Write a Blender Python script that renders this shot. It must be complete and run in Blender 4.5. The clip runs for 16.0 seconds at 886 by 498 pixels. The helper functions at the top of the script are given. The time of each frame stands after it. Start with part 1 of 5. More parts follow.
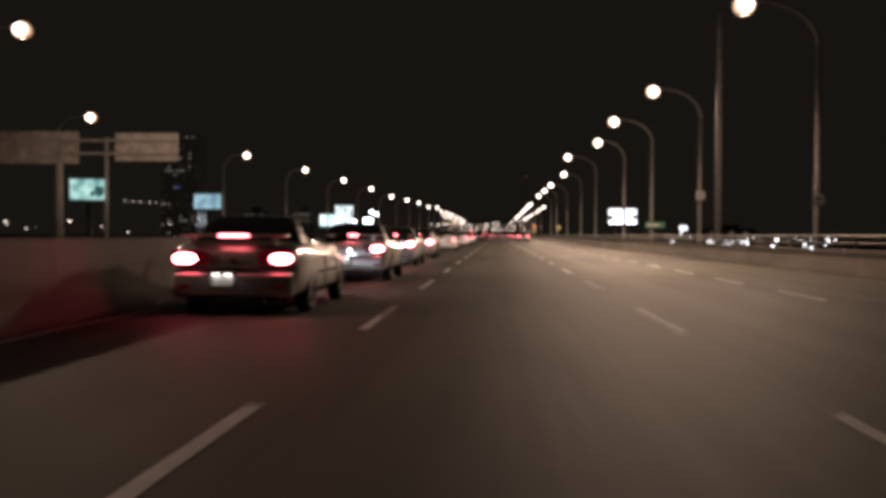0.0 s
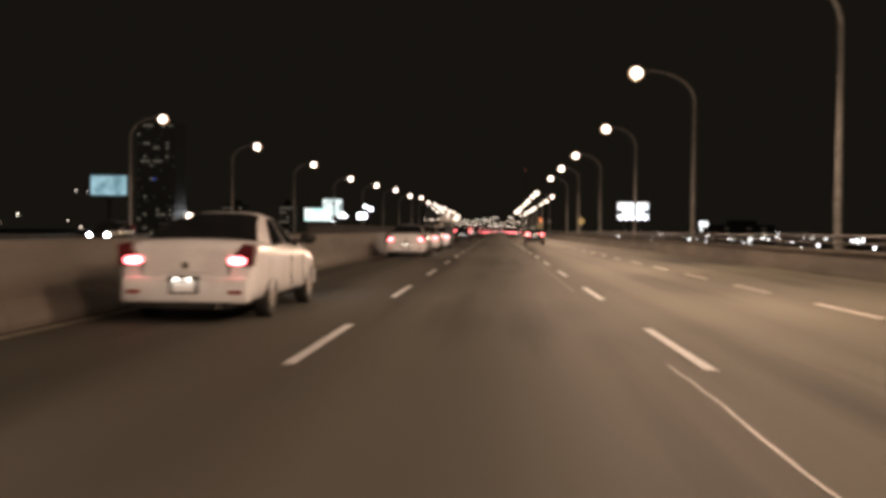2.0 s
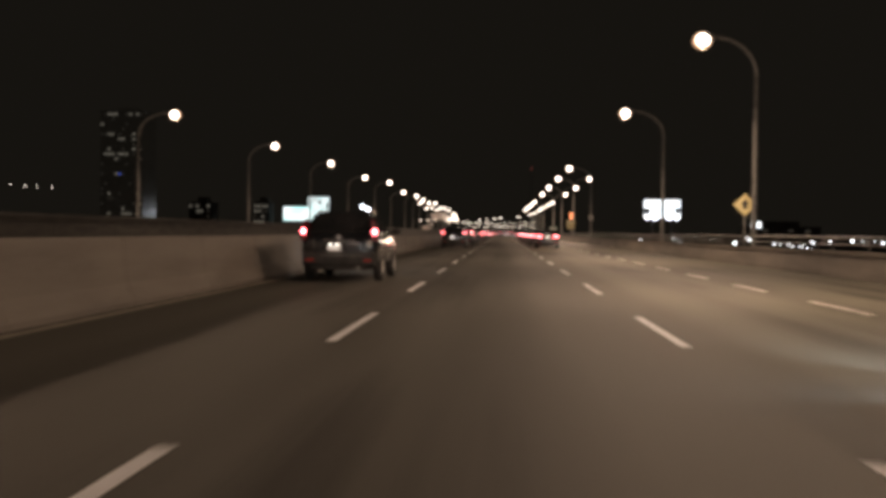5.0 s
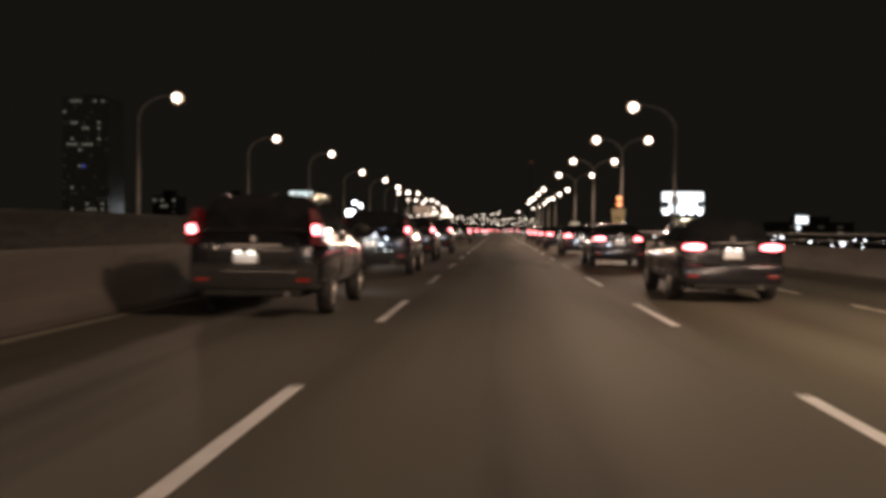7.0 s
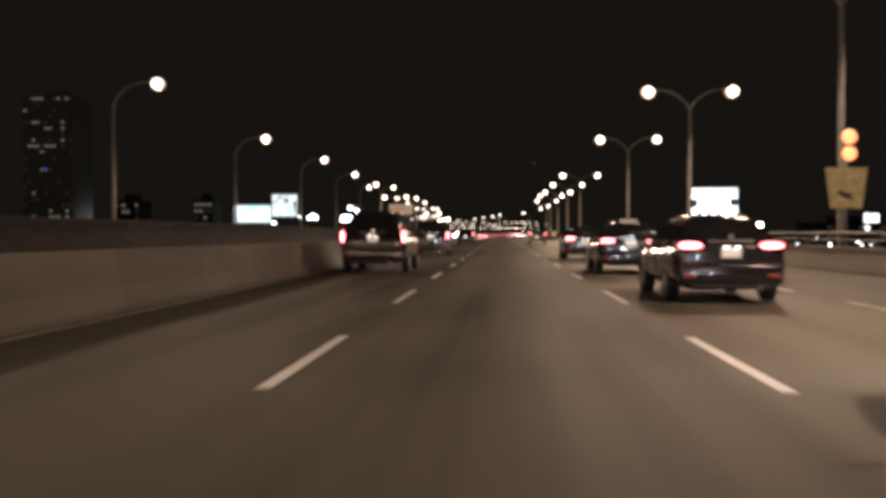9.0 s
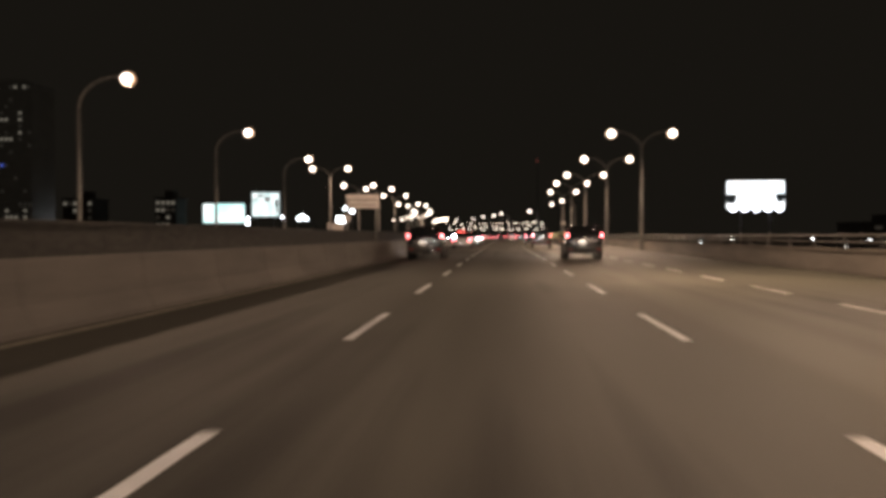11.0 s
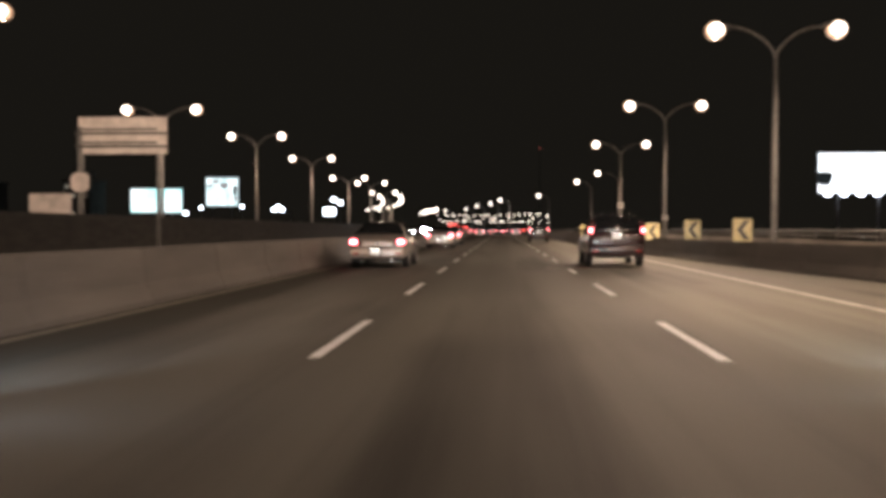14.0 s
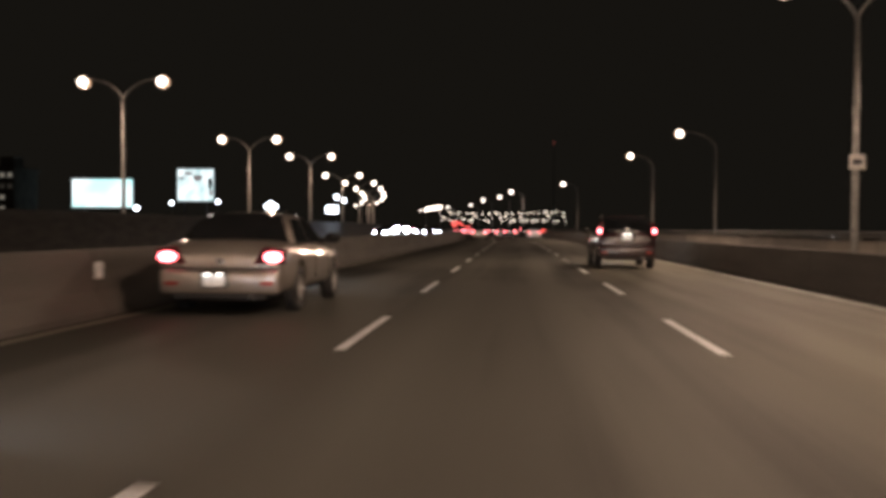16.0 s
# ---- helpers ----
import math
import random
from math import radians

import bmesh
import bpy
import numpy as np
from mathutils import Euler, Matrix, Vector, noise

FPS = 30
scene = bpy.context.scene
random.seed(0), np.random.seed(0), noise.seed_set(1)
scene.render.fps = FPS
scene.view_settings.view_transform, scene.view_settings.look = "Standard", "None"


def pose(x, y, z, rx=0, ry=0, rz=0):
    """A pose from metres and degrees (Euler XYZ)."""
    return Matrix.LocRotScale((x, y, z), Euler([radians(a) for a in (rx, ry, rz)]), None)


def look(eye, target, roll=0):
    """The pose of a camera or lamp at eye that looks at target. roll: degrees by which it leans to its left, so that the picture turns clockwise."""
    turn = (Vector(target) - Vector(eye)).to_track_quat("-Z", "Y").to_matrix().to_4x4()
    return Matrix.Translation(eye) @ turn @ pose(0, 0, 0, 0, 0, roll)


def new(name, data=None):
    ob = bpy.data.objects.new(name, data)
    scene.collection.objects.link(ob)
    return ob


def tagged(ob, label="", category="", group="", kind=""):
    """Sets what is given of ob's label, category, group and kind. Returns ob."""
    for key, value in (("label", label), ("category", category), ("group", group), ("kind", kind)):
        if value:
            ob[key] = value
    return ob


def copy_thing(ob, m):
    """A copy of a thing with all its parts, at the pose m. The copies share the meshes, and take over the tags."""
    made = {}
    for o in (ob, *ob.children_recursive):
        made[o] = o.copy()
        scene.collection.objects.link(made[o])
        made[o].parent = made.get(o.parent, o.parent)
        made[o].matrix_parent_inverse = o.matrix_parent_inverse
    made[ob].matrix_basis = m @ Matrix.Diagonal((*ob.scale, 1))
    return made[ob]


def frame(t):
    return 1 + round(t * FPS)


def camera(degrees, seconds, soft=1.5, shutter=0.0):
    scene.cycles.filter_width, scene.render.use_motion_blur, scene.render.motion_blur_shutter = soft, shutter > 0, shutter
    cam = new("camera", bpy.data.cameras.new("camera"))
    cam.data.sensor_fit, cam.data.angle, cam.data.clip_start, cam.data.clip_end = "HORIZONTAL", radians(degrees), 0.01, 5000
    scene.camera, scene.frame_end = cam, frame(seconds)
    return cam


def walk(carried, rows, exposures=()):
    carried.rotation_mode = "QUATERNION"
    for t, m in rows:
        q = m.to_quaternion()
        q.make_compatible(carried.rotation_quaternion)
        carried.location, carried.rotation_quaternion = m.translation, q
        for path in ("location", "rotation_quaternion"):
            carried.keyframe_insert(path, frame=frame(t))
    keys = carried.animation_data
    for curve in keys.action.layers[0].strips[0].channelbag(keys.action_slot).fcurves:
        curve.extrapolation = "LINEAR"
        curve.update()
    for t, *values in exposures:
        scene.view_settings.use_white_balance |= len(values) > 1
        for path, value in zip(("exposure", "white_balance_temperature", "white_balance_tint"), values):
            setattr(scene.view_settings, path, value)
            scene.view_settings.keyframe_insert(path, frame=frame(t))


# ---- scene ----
# ---- camera: a car in the middle lane, lane centre at x = 0, driving along +y ----
cam = camera(47.27, 16.0, soft=4.3, shutter=0.25)
ROWS = [
    (0.0, -0.278, 0.001, 1.109, 3.11, -0.81, -0.31),
    (0.5, -0.204, 14.086, 1.137, 2.81, -1.04, -0.76),
    (1.0, -0.101, 28.522, 1.141, 2.91, -1.01, -0.28),
    (1.5, -0.067, 42.796, 1.119, 3.05, -1.06, -0.36),
    (2.0, -0.021, 56.883, 1.189, 3.03, -1.05, -0.51),
    (2.5, 0.037, 70.739, 1.130, 3.08, -1.01, -0.29),
    (3.0, 0.071, 85.520, 1.155, 3.05, -1.04, -0.16),
    (3.5, 0.006, 100.140, 1.151, 3.17, -1.12, -0.42),
    (4.0, -0.003, 115.076, 1.144, 3.31, -0.95, -0.69),
    (6.5, -0.308, 190.722, 1.181, 3.23, -1.05, -0.58),
    (7.0, -0.362, 206.069, 1.173, 3.14, -1.13, -0.58),
    (7.5, -0.303, 221.455, 1.171, 2.92, -1.20, -0.35),
    (8.0, -0.221, 236.582, 1.150, 2.90, -0.96, -0.02),
    (8.5, -0.174, 251.333, 1.116, 2.99, -1.16, -0.13),
    (9.0, -0.153, 265.603, 1.098, 3.26, -0.83, 0.05),
    (9.5, -0.068, 280.139, 1.144, 3.15, -0.85, -0.04),
    (10.0, -0.069, 294.886, 1.138, 3.17, -0.85, 0.08),
    (12.5, -0.268, 370.371, 1.141, 3.70, -0.55, -0.12),
    (13.0, -0.219, 385.902, 1.155, 3.52, -0.87, -0.41),
    (13.5, -0.160, 401.407, 1.143, 3.27, -1.07, -0.13),
    (14.0, -0.141, 416.606, 1.168, 3.33, -1.11, -0.05),
    (14.5, -0.164, 432.072, 1.189, 3.45, -1.12, 0.03),
    (15.0, -0.163, 448.135, 1.162, 3.54, -1.06, -0.13),
    (15.5, -0.151, 463.629, 1.196, 3.92, -1.19, -0.18),
    (16.0, -0.168, 478.991, 1.182, 3.97, -1.14, -0.33),
]
walk(cam, [(t, pose(x, y, z, 90 + pitch, roll, yaw)) for t, x, y, z, yaw, pitch, roll in ROWS],
     [(0, 0.2, 6500, 14), (0.5, 0.1, 6500, 15), (1, -0.1, 6600, 14), (1.5, -0.1, 6500, 10), (2, 0.2, 6750, 12), (2.6, 0.0, 6600, 10), (3.5, -0.15, 6400, 7), (4, 0.0, 6450, 9), (6.5, 0.15, 6650, 11), (7.5, 0.1, 6450, 10),
      (8, 0.3, 6800, 12), (8.5, -0.05, 6600, 12), (9, 0.15, 6600, 12), (10, 0.3, 6650, 11), (12.5, 0.05, 6300, 9), (13, 0.15, 6050, 8), (13.5, 0.2, 6200, 10), (14, 0.35, 6300, 10), (14.5, 0.3, 6400, 11), (15.5, 0.0, 6400, 12), (16, 0.1, 6400, 11)])

# ---- light: a night sky with the town's brownish glow; all other light comes from the lamps ----
world = bpy.data.worlds.new("night")
scene.world = world
world.use_nodes = True
world.node_tree.nodes["Background"].inputs[0].default_value = (1.0, 0.86, 0.66, 1)
world.node_tree.nodes["Background"].inputs[1].default_value = 0.0070
BOWL_GLOW = 12.0
LAMP_WATTS = 5700.0
LAMP_COLOUR = (1.0, 0.69, 0.485)
WHITE_LIGHT = (0.86, 0.93, 1.0)


# ---- materials ----
def nodes_of(name):
    m = bpy.data.materials.new(name)
    m.use_nodes = True
    return m, m.node_tree.nodes, m.node_tree.links, m.node_tree.nodes["Principled BSDF"]


def surface(name, dark, light, scale=3.0, rough=0.6, metal=0.0, bump=0.0, stretch=(1, 1, 1), fine=40.0, coat=0.0, spread=0.12, random_tone=0.0):
    """Two-scale noise between two colours in world metres, with fine relief."""
    m, n, l, b = nodes_of(name)
    geo = n.new("ShaderNodeNewGeometry")
    mapping = n.new("ShaderNodeMapping")
    mapping.inputs["Scale"].default_value = stretch
    l.new(geo.outputs["Position"], mapping.inputs["Vector"])
    big, small = n.new("ShaderNodeTexNoise"), n.new("ShaderNodeTexNoise")
    big.inputs["Scale"].default_value, big.inputs["Detail"].default_value = scale, 5
    small.inputs["Scale"].default_value, small.inputs["Detail"].default_value = fine, 3
    l.new(mapping.outputs[0], big.inputs["Vector"])
    l.new(geo.outputs["Position"], small.inputs["Vector"])
    add = n.new("ShaderNodeMath")
    add.operation = "MULTIPLY_ADD"
    add.inputs[1].default_value = 0.35
    l.new(small.outputs[0], add.inputs[0])
    l.new(big.outputs[0], add.inputs[2])
    ramp = n.new("ShaderNodeValToRGB")
    ramp.color_ramp.elements[0].position, ramp.color_ramp.elements[1].position = 0.675 - spread, 0.675 + spread
    ramp.color_ramp.elements[0].color, ramp.color_ramp.elements[1].color = (*dark, 1), (*light, 1)
    l.new(add.outputs[0], ramp.inputs[0])
    colour = ramp.outputs[0]
    if random_tone:
        info = n.new("ShaderNodeObjectInfo")
        tone = n.new("ShaderNodeMapRange")
        tone.inputs["To Min"].default_value, tone.inputs["To Max"].default_value = 1 - random_tone, 1 + random_tone
        l.new(info.outputs["Random"], tone.inputs["Value"])
        scale_it = n.new("ShaderNodeVectorMath")
        scale_it.operation = "SCALE"
        l.new(colour, scale_it.inputs[0])
        l.new(tone.outputs[0], scale_it.inputs["Scale"])
        colour = scale_it.outputs[0]
    l.new(colour, b.inputs["Base Color"])
    b.inputs["Roughness"].default_value, b.inputs["Metallic"].default_value = rough, metal
    b.inputs["Coat Weight"].default_value = coat
    b.inputs["Coat Roughness"].default_value = 0.03
    if bump:
        relief = n.new("ShaderNodeBump")
        relief.inputs["Strength"].default_value, relief.inputs["Distance"].default_value = bump, 0.02
        l.new(small.outputs[0], relief.inputs["Height"])
        l.new(relief.outputs[0], b.inputs["Normal"])
    return m


def asphalt_material():
    """Worn asphalt: long streaks along the lanes, darker oil bands between wheel tracks, broad blotches and grit, with
    lane light in the colour.
    """
    m, n, l, b = nodes_of("asphalt")
    geo = n.new("ShaderNodeNewGeometry")
    streak_map, blotch_map = n.new("ShaderNodeMapping"), n.new("ShaderNodeMapping")
    streak_map.inputs["Scale"].default_value = (1.0, 0.025, 1.0)
    blotch_map.inputs["Scale"].default_value = (0.22, 0.06, 0.22)
    streak, blotch, grit = (n.new("ShaderNodeTexNoise") for _ in range(3))
    streak.inputs["Scale"].default_value, streak.inputs["Detail"].default_value = 1.1, 4
    blotch.inputs["Scale"].default_value, blotch.inputs["Detail"].default_value = 1.0, 3
    grit.inputs["Scale"].default_value, grit.inputs["Detail"].default_value = 55, 2
    l.new(geo.outputs["Position"], streak_map.inputs[0])
    l.new(geo.outputs["Position"], blotch_map.inputs[0])
    l.new(streak_map.outputs[0], streak.inputs["Vector"])
    l.new(blotch_map.outputs[0], blotch.inputs["Vector"])
    l.new(geo.outputs["Position"], grit.inputs["Vector"])
    one, two = n.new("ShaderNodeMath"), n.new("ShaderNodeMath")
    one.operation = two.operation = "MULTIPLY_ADD"
    one.inputs[1].default_value, two.inputs[1].default_value = 0.8, 0.25
    l.new(streak.outputs[0], one.inputs[0])
    l.new(blotch.outputs[0], one.inputs[2])
    l.new(grit.outputs[0], two.inputs[0])
    l.new(one.outputs[0], two.inputs[2])
    ramp = n.new("ShaderNodeValToRGB")
    ramp.color_ramp.elements[0].position, ramp.color_ramp.elements[1].position = 0.75, 1.27
    ramp.color_ramp.elements[0].color, ramp.color_ramp.elements[1].color = (0.030, 0.0298, 0.0265, 1), (0.112, 0.110, 0.0960, 1)
    l.new(two.outputs[0], ramp.inputs[0])
    # tones paint lamp sheen on the right, shade on the left; oily mid-lane bands
    split = n.new("ShaderNodeSeparateXYZ")
    across = n.new("ShaderNodeMath")
    across.operation = "MULTIPLY_ADD"
    across.inputs[1].default_value = 0.9
    l.new(geo.outputs["Position"], split.inputs[0])
    l.new(streak.outputs[0], across.inputs[0])
    l.new(split.outputs["X"], across.inputs[2])
    place = n.new("ShaderNodeMapRange")
    place.inputs["From Min"].default_value, place.inputs["From Max"].default_value = -9.55, 10.45
    l.new(across.outputs[0], place.inputs["Value"])
    lanes = n.new("ShaderNodeValToRGB")
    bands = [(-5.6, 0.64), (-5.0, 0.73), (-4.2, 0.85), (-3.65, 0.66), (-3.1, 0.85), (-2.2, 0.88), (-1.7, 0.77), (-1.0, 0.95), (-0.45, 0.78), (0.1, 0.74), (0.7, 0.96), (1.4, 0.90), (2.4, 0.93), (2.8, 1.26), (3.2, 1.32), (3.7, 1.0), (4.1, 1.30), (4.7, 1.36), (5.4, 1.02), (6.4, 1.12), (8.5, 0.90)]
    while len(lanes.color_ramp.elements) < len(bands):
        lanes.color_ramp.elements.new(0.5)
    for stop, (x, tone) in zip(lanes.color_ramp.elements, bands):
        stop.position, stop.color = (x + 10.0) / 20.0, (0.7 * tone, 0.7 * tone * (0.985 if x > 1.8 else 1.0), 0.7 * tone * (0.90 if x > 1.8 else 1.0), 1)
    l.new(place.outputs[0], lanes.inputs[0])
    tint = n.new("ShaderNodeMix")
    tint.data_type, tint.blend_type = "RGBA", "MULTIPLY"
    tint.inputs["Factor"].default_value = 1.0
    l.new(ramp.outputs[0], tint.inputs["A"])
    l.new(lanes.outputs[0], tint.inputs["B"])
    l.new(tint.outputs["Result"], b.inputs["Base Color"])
    b.inputs["Roughness"].default_value = 0.68
    b.inputs["Specular IOR Level"].default_value = 0.045
    relief = n.new("ShaderNodeBump")
    relief.inputs["Strength"].default_value, relief.inputs["Distance"].default_value = 0.35, 0.006
    l.new(grit.outputs[0], relief.inputs["Height"])
    l.new(relief.outputs[0], b.inputs["Normal"])
    return m


def glow(name, colour, strength):
    m, n, l, b = nodes_of(name)
    b.inputs["Base Color"].default_value = (*[0.8 * c for c in colour], 1)
    b.inputs["Emission Color"].default_value = (*colour, 1)
    b.inputs["Emission Strength"].default_value = strength
    b.inputs["Roughness"].default_value = 0.3
    return m


def bowl_material():
    """Prismatic lamp glass: white hot at the arc tube in the middle; the dim orange rim paints its glare halo."""
    m, n, l, b = nodes_of("lamp_bowl")
    tex, mapping, dist, ramp = n.new("ShaderNodeTexCoord"), n.new("ShaderNodeMapping"), n.new("ShaderNodeVectorMath"), n.new("ShaderNodeValToRGB")
    mapping.inputs["Location"].default_value = (-1.0, 0.0, -1.0)
    mapping.inputs["Scale"].default_value = (2.0, 0.0, 2.0)
    dist.operation = "LENGTH"
    l.new(tex.outputs["Generated"], mapping.inputs["Vector"])
    l.new(mapping.outputs[0], dist.inputs[0])
    l.new(dist.outputs["Value"], ramp.inputs[0])
    stops = ramp.color_ramp.elements
    stops[0].position, stops[0].color = 0.46, (1.0, 0.90, 0.79, 1)
    stops[1].position, stops[1].color = 1.0, (0.030, 0.015, 0.008, 1)
    halo_stop = stops.new(0.76)
    halo_stop.color = (0.12, 0.075, 0.045, 1)
    l.new(ramp.outputs[0], b.inputs["Emission Color"])
    b.inputs["Base Color"].default_value = (0.8, 0.7, 0.6, 1)
    b.inputs["Emission Strength"].default_value = BOWL_GLOW
    b.inputs["Roughness"].default_value = 0.3
    return m


def lit_lens():
    """Red lamp plastic with the bulb's light spread through it."""
    m = surface("red_lens_plastic", (0.024, 0.002, 0.002), (0.048, 0.004, 0.004), scale=6.0, rough=0.12, coat=1.0)
    b = m.node_tree.nodes["Principled BSDF"]
    b.inputs["Emission Color"].default_value, b.inputs["Emission Strength"].default_value = (1.0, 0.03, 0.06, 1), 0.03
    return m


def glowing_print(name, low, high, strength, scale=0.25):
    """A backlit printed sheet: soft cloudy colours with a gradient upwards."""
    m, n, l, b = nodes_of(name)
    tex, noise_tex, ramp = n.new("ShaderNodeTexCoord"), n.new("ShaderNodeTexNoise"), n.new("ShaderNodeValToRGB")
    noise_tex.inputs["Scale"].default_value, noise_tex.inputs["Detail"].default_value = scale, 2
    l.new(tex.outputs["Object"], noise_tex.inputs["Vector"])
    ramp.color_ramp.elements[0].position, ramp.color_ramp.elements[1].position = 0.38, 0.62
    ramp.color_ramp.elements[0].color, ramp.color_ramp.elements[1].color = (*low, 1), (*high, 1)
    l.new(noise_tex.outputs[0], ramp.inputs[0])
    l.new(ramp.outputs[0], b.inputs["Emission Color"])
    b.inputs["Base Color"].default_value = (0.3, 0.3, 0.3, 1)
    b.inputs["Emission Strength"].default_value = strength
    return m


def paint(name, colour, metal=0.35, rough=0.32, coat=1.0):
    dark = [0.86 * c for c in colour]
    return surface(name, dark, colour, scale=2.0, rough=rough, metal=metal, fine=9.0, coat=coat)


M_ASPHALT = asphalt_material()
M_PATCH = surface("pale_concrete_patch", (0.055, 0.052, 0.046), (0.135, 0.125, 0.112), scale=2.2, rough=0.6, bump=0.3, fine=30, stretch=(0.5, 2.5, 1), spread=0.2)
M_SEAL = surface("crack_sealer", (0.08, 0.076, 0.068), (0.13, 0.125, 0.115), scale=3, rough=0.5)
M_MARK = surface("worn_white_road_paint", (0.68, 0.70, 0.72), (0.86, 0.89, 0.92), scale=5.0, rough=0.6, fine=28, spread=0.2)
M_MARK_OLD = surface("faded_road_paint", (0.40, 0.39, 0.37), (0.74, 0.72, 0.68), scale=4.0, rough=0.6, bump=0.2, fine=24, spread=0.2)
M_CONCRETE = surface("weathered_concrete", (0.042, 0.038, 0.033), (0.086, 0.077, 0.067), scale=0.7, rough=0.85, bump=0.35, fine=16, spread=0.3, stretch=(1, 0.4, 3.0), random_tone=0.1)
M_CONCRETE_MID = surface("brown_weathered_concrete", (0.055, 0.048, 0.041), (0.112, 0.10, 0.085), scale=0.7, rough=0.85, bump=0.35, fine=16, spread=0.3, stretch=(1, 0.4, 3.0), random_tone=0.1)
M_CONCRETE_LIGHT = surface("buff_concrete", (0.115, 0.102, 0.086), (0.235, 0.21, 0.178), scale=0.7, rough=0.85, bump=0.35, fine=16, spread=0.3, stretch=(1, 0.4, 3.0), random_tone=0.1)
M_MARK_YELLOW = surface("faded_yellow_road_paint", (0.09, 0.084, 0.066), (0.24, 0.225, 0.18), scale=4.0, rough=0.6, bump=0.2, fine=24, spread=0.2)
M_MARK_FAINT = surface("worn_grey_road_paint", (0.10, 0.096, 0.088), (0.25, 0.24, 0.215), scale=2.0, rough=0.65, bump=0.2, fine=24, spread=0.2)
# base colour lowered to near black so the lamplit far wall stays dark
M_CONCRETE_DARK = surface("near_black_concrete", (0.011, 0.011, 0.0095), (0.026, 0.025, 0.021), scale=1.3, rough=0.85, bump=0.4, fine=18, stretch=(1, 0.5, 2.5), random_tone=0.15)
M_GALV = surface("galvanised_steel", (0.12, 0.12, 0.115), (0.20, 0.20, 0.19), scale=6, rough=0.6, metal=0.15, fine=30)
M_RAIL = surface("weathered_rail_steel", (0.045, 0.044, 0.042), (0.08, 0.078, 0.074), scale=6, rough=0.6, metal=0.15, fine=30)
M_ALU_DULL = surface("grimy_aluminium_sheet", (0.15, 0.135, 0.122), (0.25, 0.225, 0.205), scale=1.6, rough=0.55, metal=0.1, fine=14)
M_STEEL_DARK = surface("dark_painted_steel", (0.04, 0.04, 0.04), (0.075, 0.072, 0.068), scale=5, rough=0.5, metal=0.3)
M_ALU = surface("bare_aluminium_sheet", (0.40, 0.36, 0.33), (0.56, 0.51, 0.47), scale=1.6, rough=0.5, metal=0.1, fine=14)
M_EARTH = surface("dark_ground", (0.012, 0.013, 0.011), (0.035, 0.034, 0.028), scale=0.05, rough=0.95, fine=2.0)
M_LAMP = bowl_material()
M_FAR_LAMP = glow("far_lamp", (1.0, 0.84, 0.68), 9.0)
M_FAR_WHITE = glow("far_white_lamp", WHITE_LIGHT, 9.0)
M_FAR_RED = glow("far_red_lamp", (1.0, 0.10, 0.08), 8.0)
M_TAIL = glow("lit_tail_lamp", (1.0, 0.15, 0.17), 17.0)
M_BRAKE = glow("lit_brake_lamp", (1.0, 0.13, 0.16), 60.0)
M_TAIL_DIM = surface("red_reflector", (0.22, 0.01, 0.01), (0.34, 0.02, 0.015), rough=0.2, coat=1.0)
M_HEAD = glow("headlamp", (0.78, 0.88, 1.0), 110.0)
M_HEAD_FULL = glow("full_beam_headlamp", (0.78, 0.88, 1.0), 700.0)
M_AMBER = glow("amber_beacon", (1.0, 0.30, 0.12), 2.4)
M_PLATE_LAMP = glow("plate_lamp", (1.0, 0.95, 0.85), 12.0)
M_RED_LENS = lit_lens()
M_CLEAR_LENS = surface("clear_lens_plastic", (0.5, 0.5, 0.5), (0.7, 0.7, 0.7), rough=0.1, coat=1.0)
M_TYRE = surface("tyre_rubber", (0.012, 0.012, 0.012), (0.03, 0.029, 0.028), scale=8, rough=0.8, bump=0.3)
M_RIM = surface("alloy", (0.35, 0.34, 0.33), (0.55, 0.54, 0.52), scale=9, rough=0.35, metal=0.8)
M_TRIM = surface("black_trim", (0.006, 0.006, 0.006), (0.013, 0.013, 0.013), scale=6, rough=0.75)
M_CHROME = surface("chrome", (0.5, 0.5, 0.5), (0.7, 0.7, 0.7), scale=8, rough=0.15, metal=1.0)
M_GLASS = surface("tinted_car_glass", (0.008, 0.009, 0.010), (0.014, 0.014, 0.015), rough=0.05, coat=1.0)
M_NUMBER = surface("white_number_plate", (0.6, 0.6, 0.6), (0.75, 0.75, 0.75), scale=12, rough=0.4)
M_BAR = surface("dark_print", (0.04, 0.04, 0.05), (0.07, 0.07, 0.08), scale=10, rough=0.5)
M_YELLOW = surface("yellow_sign_sheet", (0.46, 0.39, 0.18), (0.62, 0.55, 0.29), scale=4, rough=0.4, fine=20)
M_BLACK_SHEET = surface("black_sign_sheet", (0.015, 0.015, 0.015), (0.03, 0.03, 0.03), scale=6, rough=0.45)
M_WHITE_SHEET = surface("white_sign_sheet", (0.62, 0.60, 0.56), (0.78, 0.76, 0.72), scale=5, rough=0.4)
M_GREEN_SHEET = surface("green_sign_sheet", (0.05, 0.20, 0.12), (0.09, 0.30, 0.19), scale=5, rough=0.4)
M_PALE_GREEN = surface("pale_green_sign_sheet", (0.40, 0.55, 0.48), (0.55, 0.70, 0.62), scale=5, rough=0.4)
# mirror finish on tower walls and panes: reflected sky replaces the missing town light
M_FACADE = surface("sky_mirror_facade", (0.70, 0.69, 0.68), (0.86, 0.85, 0.84), scale=0.2, rough=0.22, metal=1.0)
M_BRICK_DULL = surface("sooty_brick_facade", (0.030, 0.028, 0.026), (0.055, 0.052, 0.048), scale=0.4, rough=0.9)
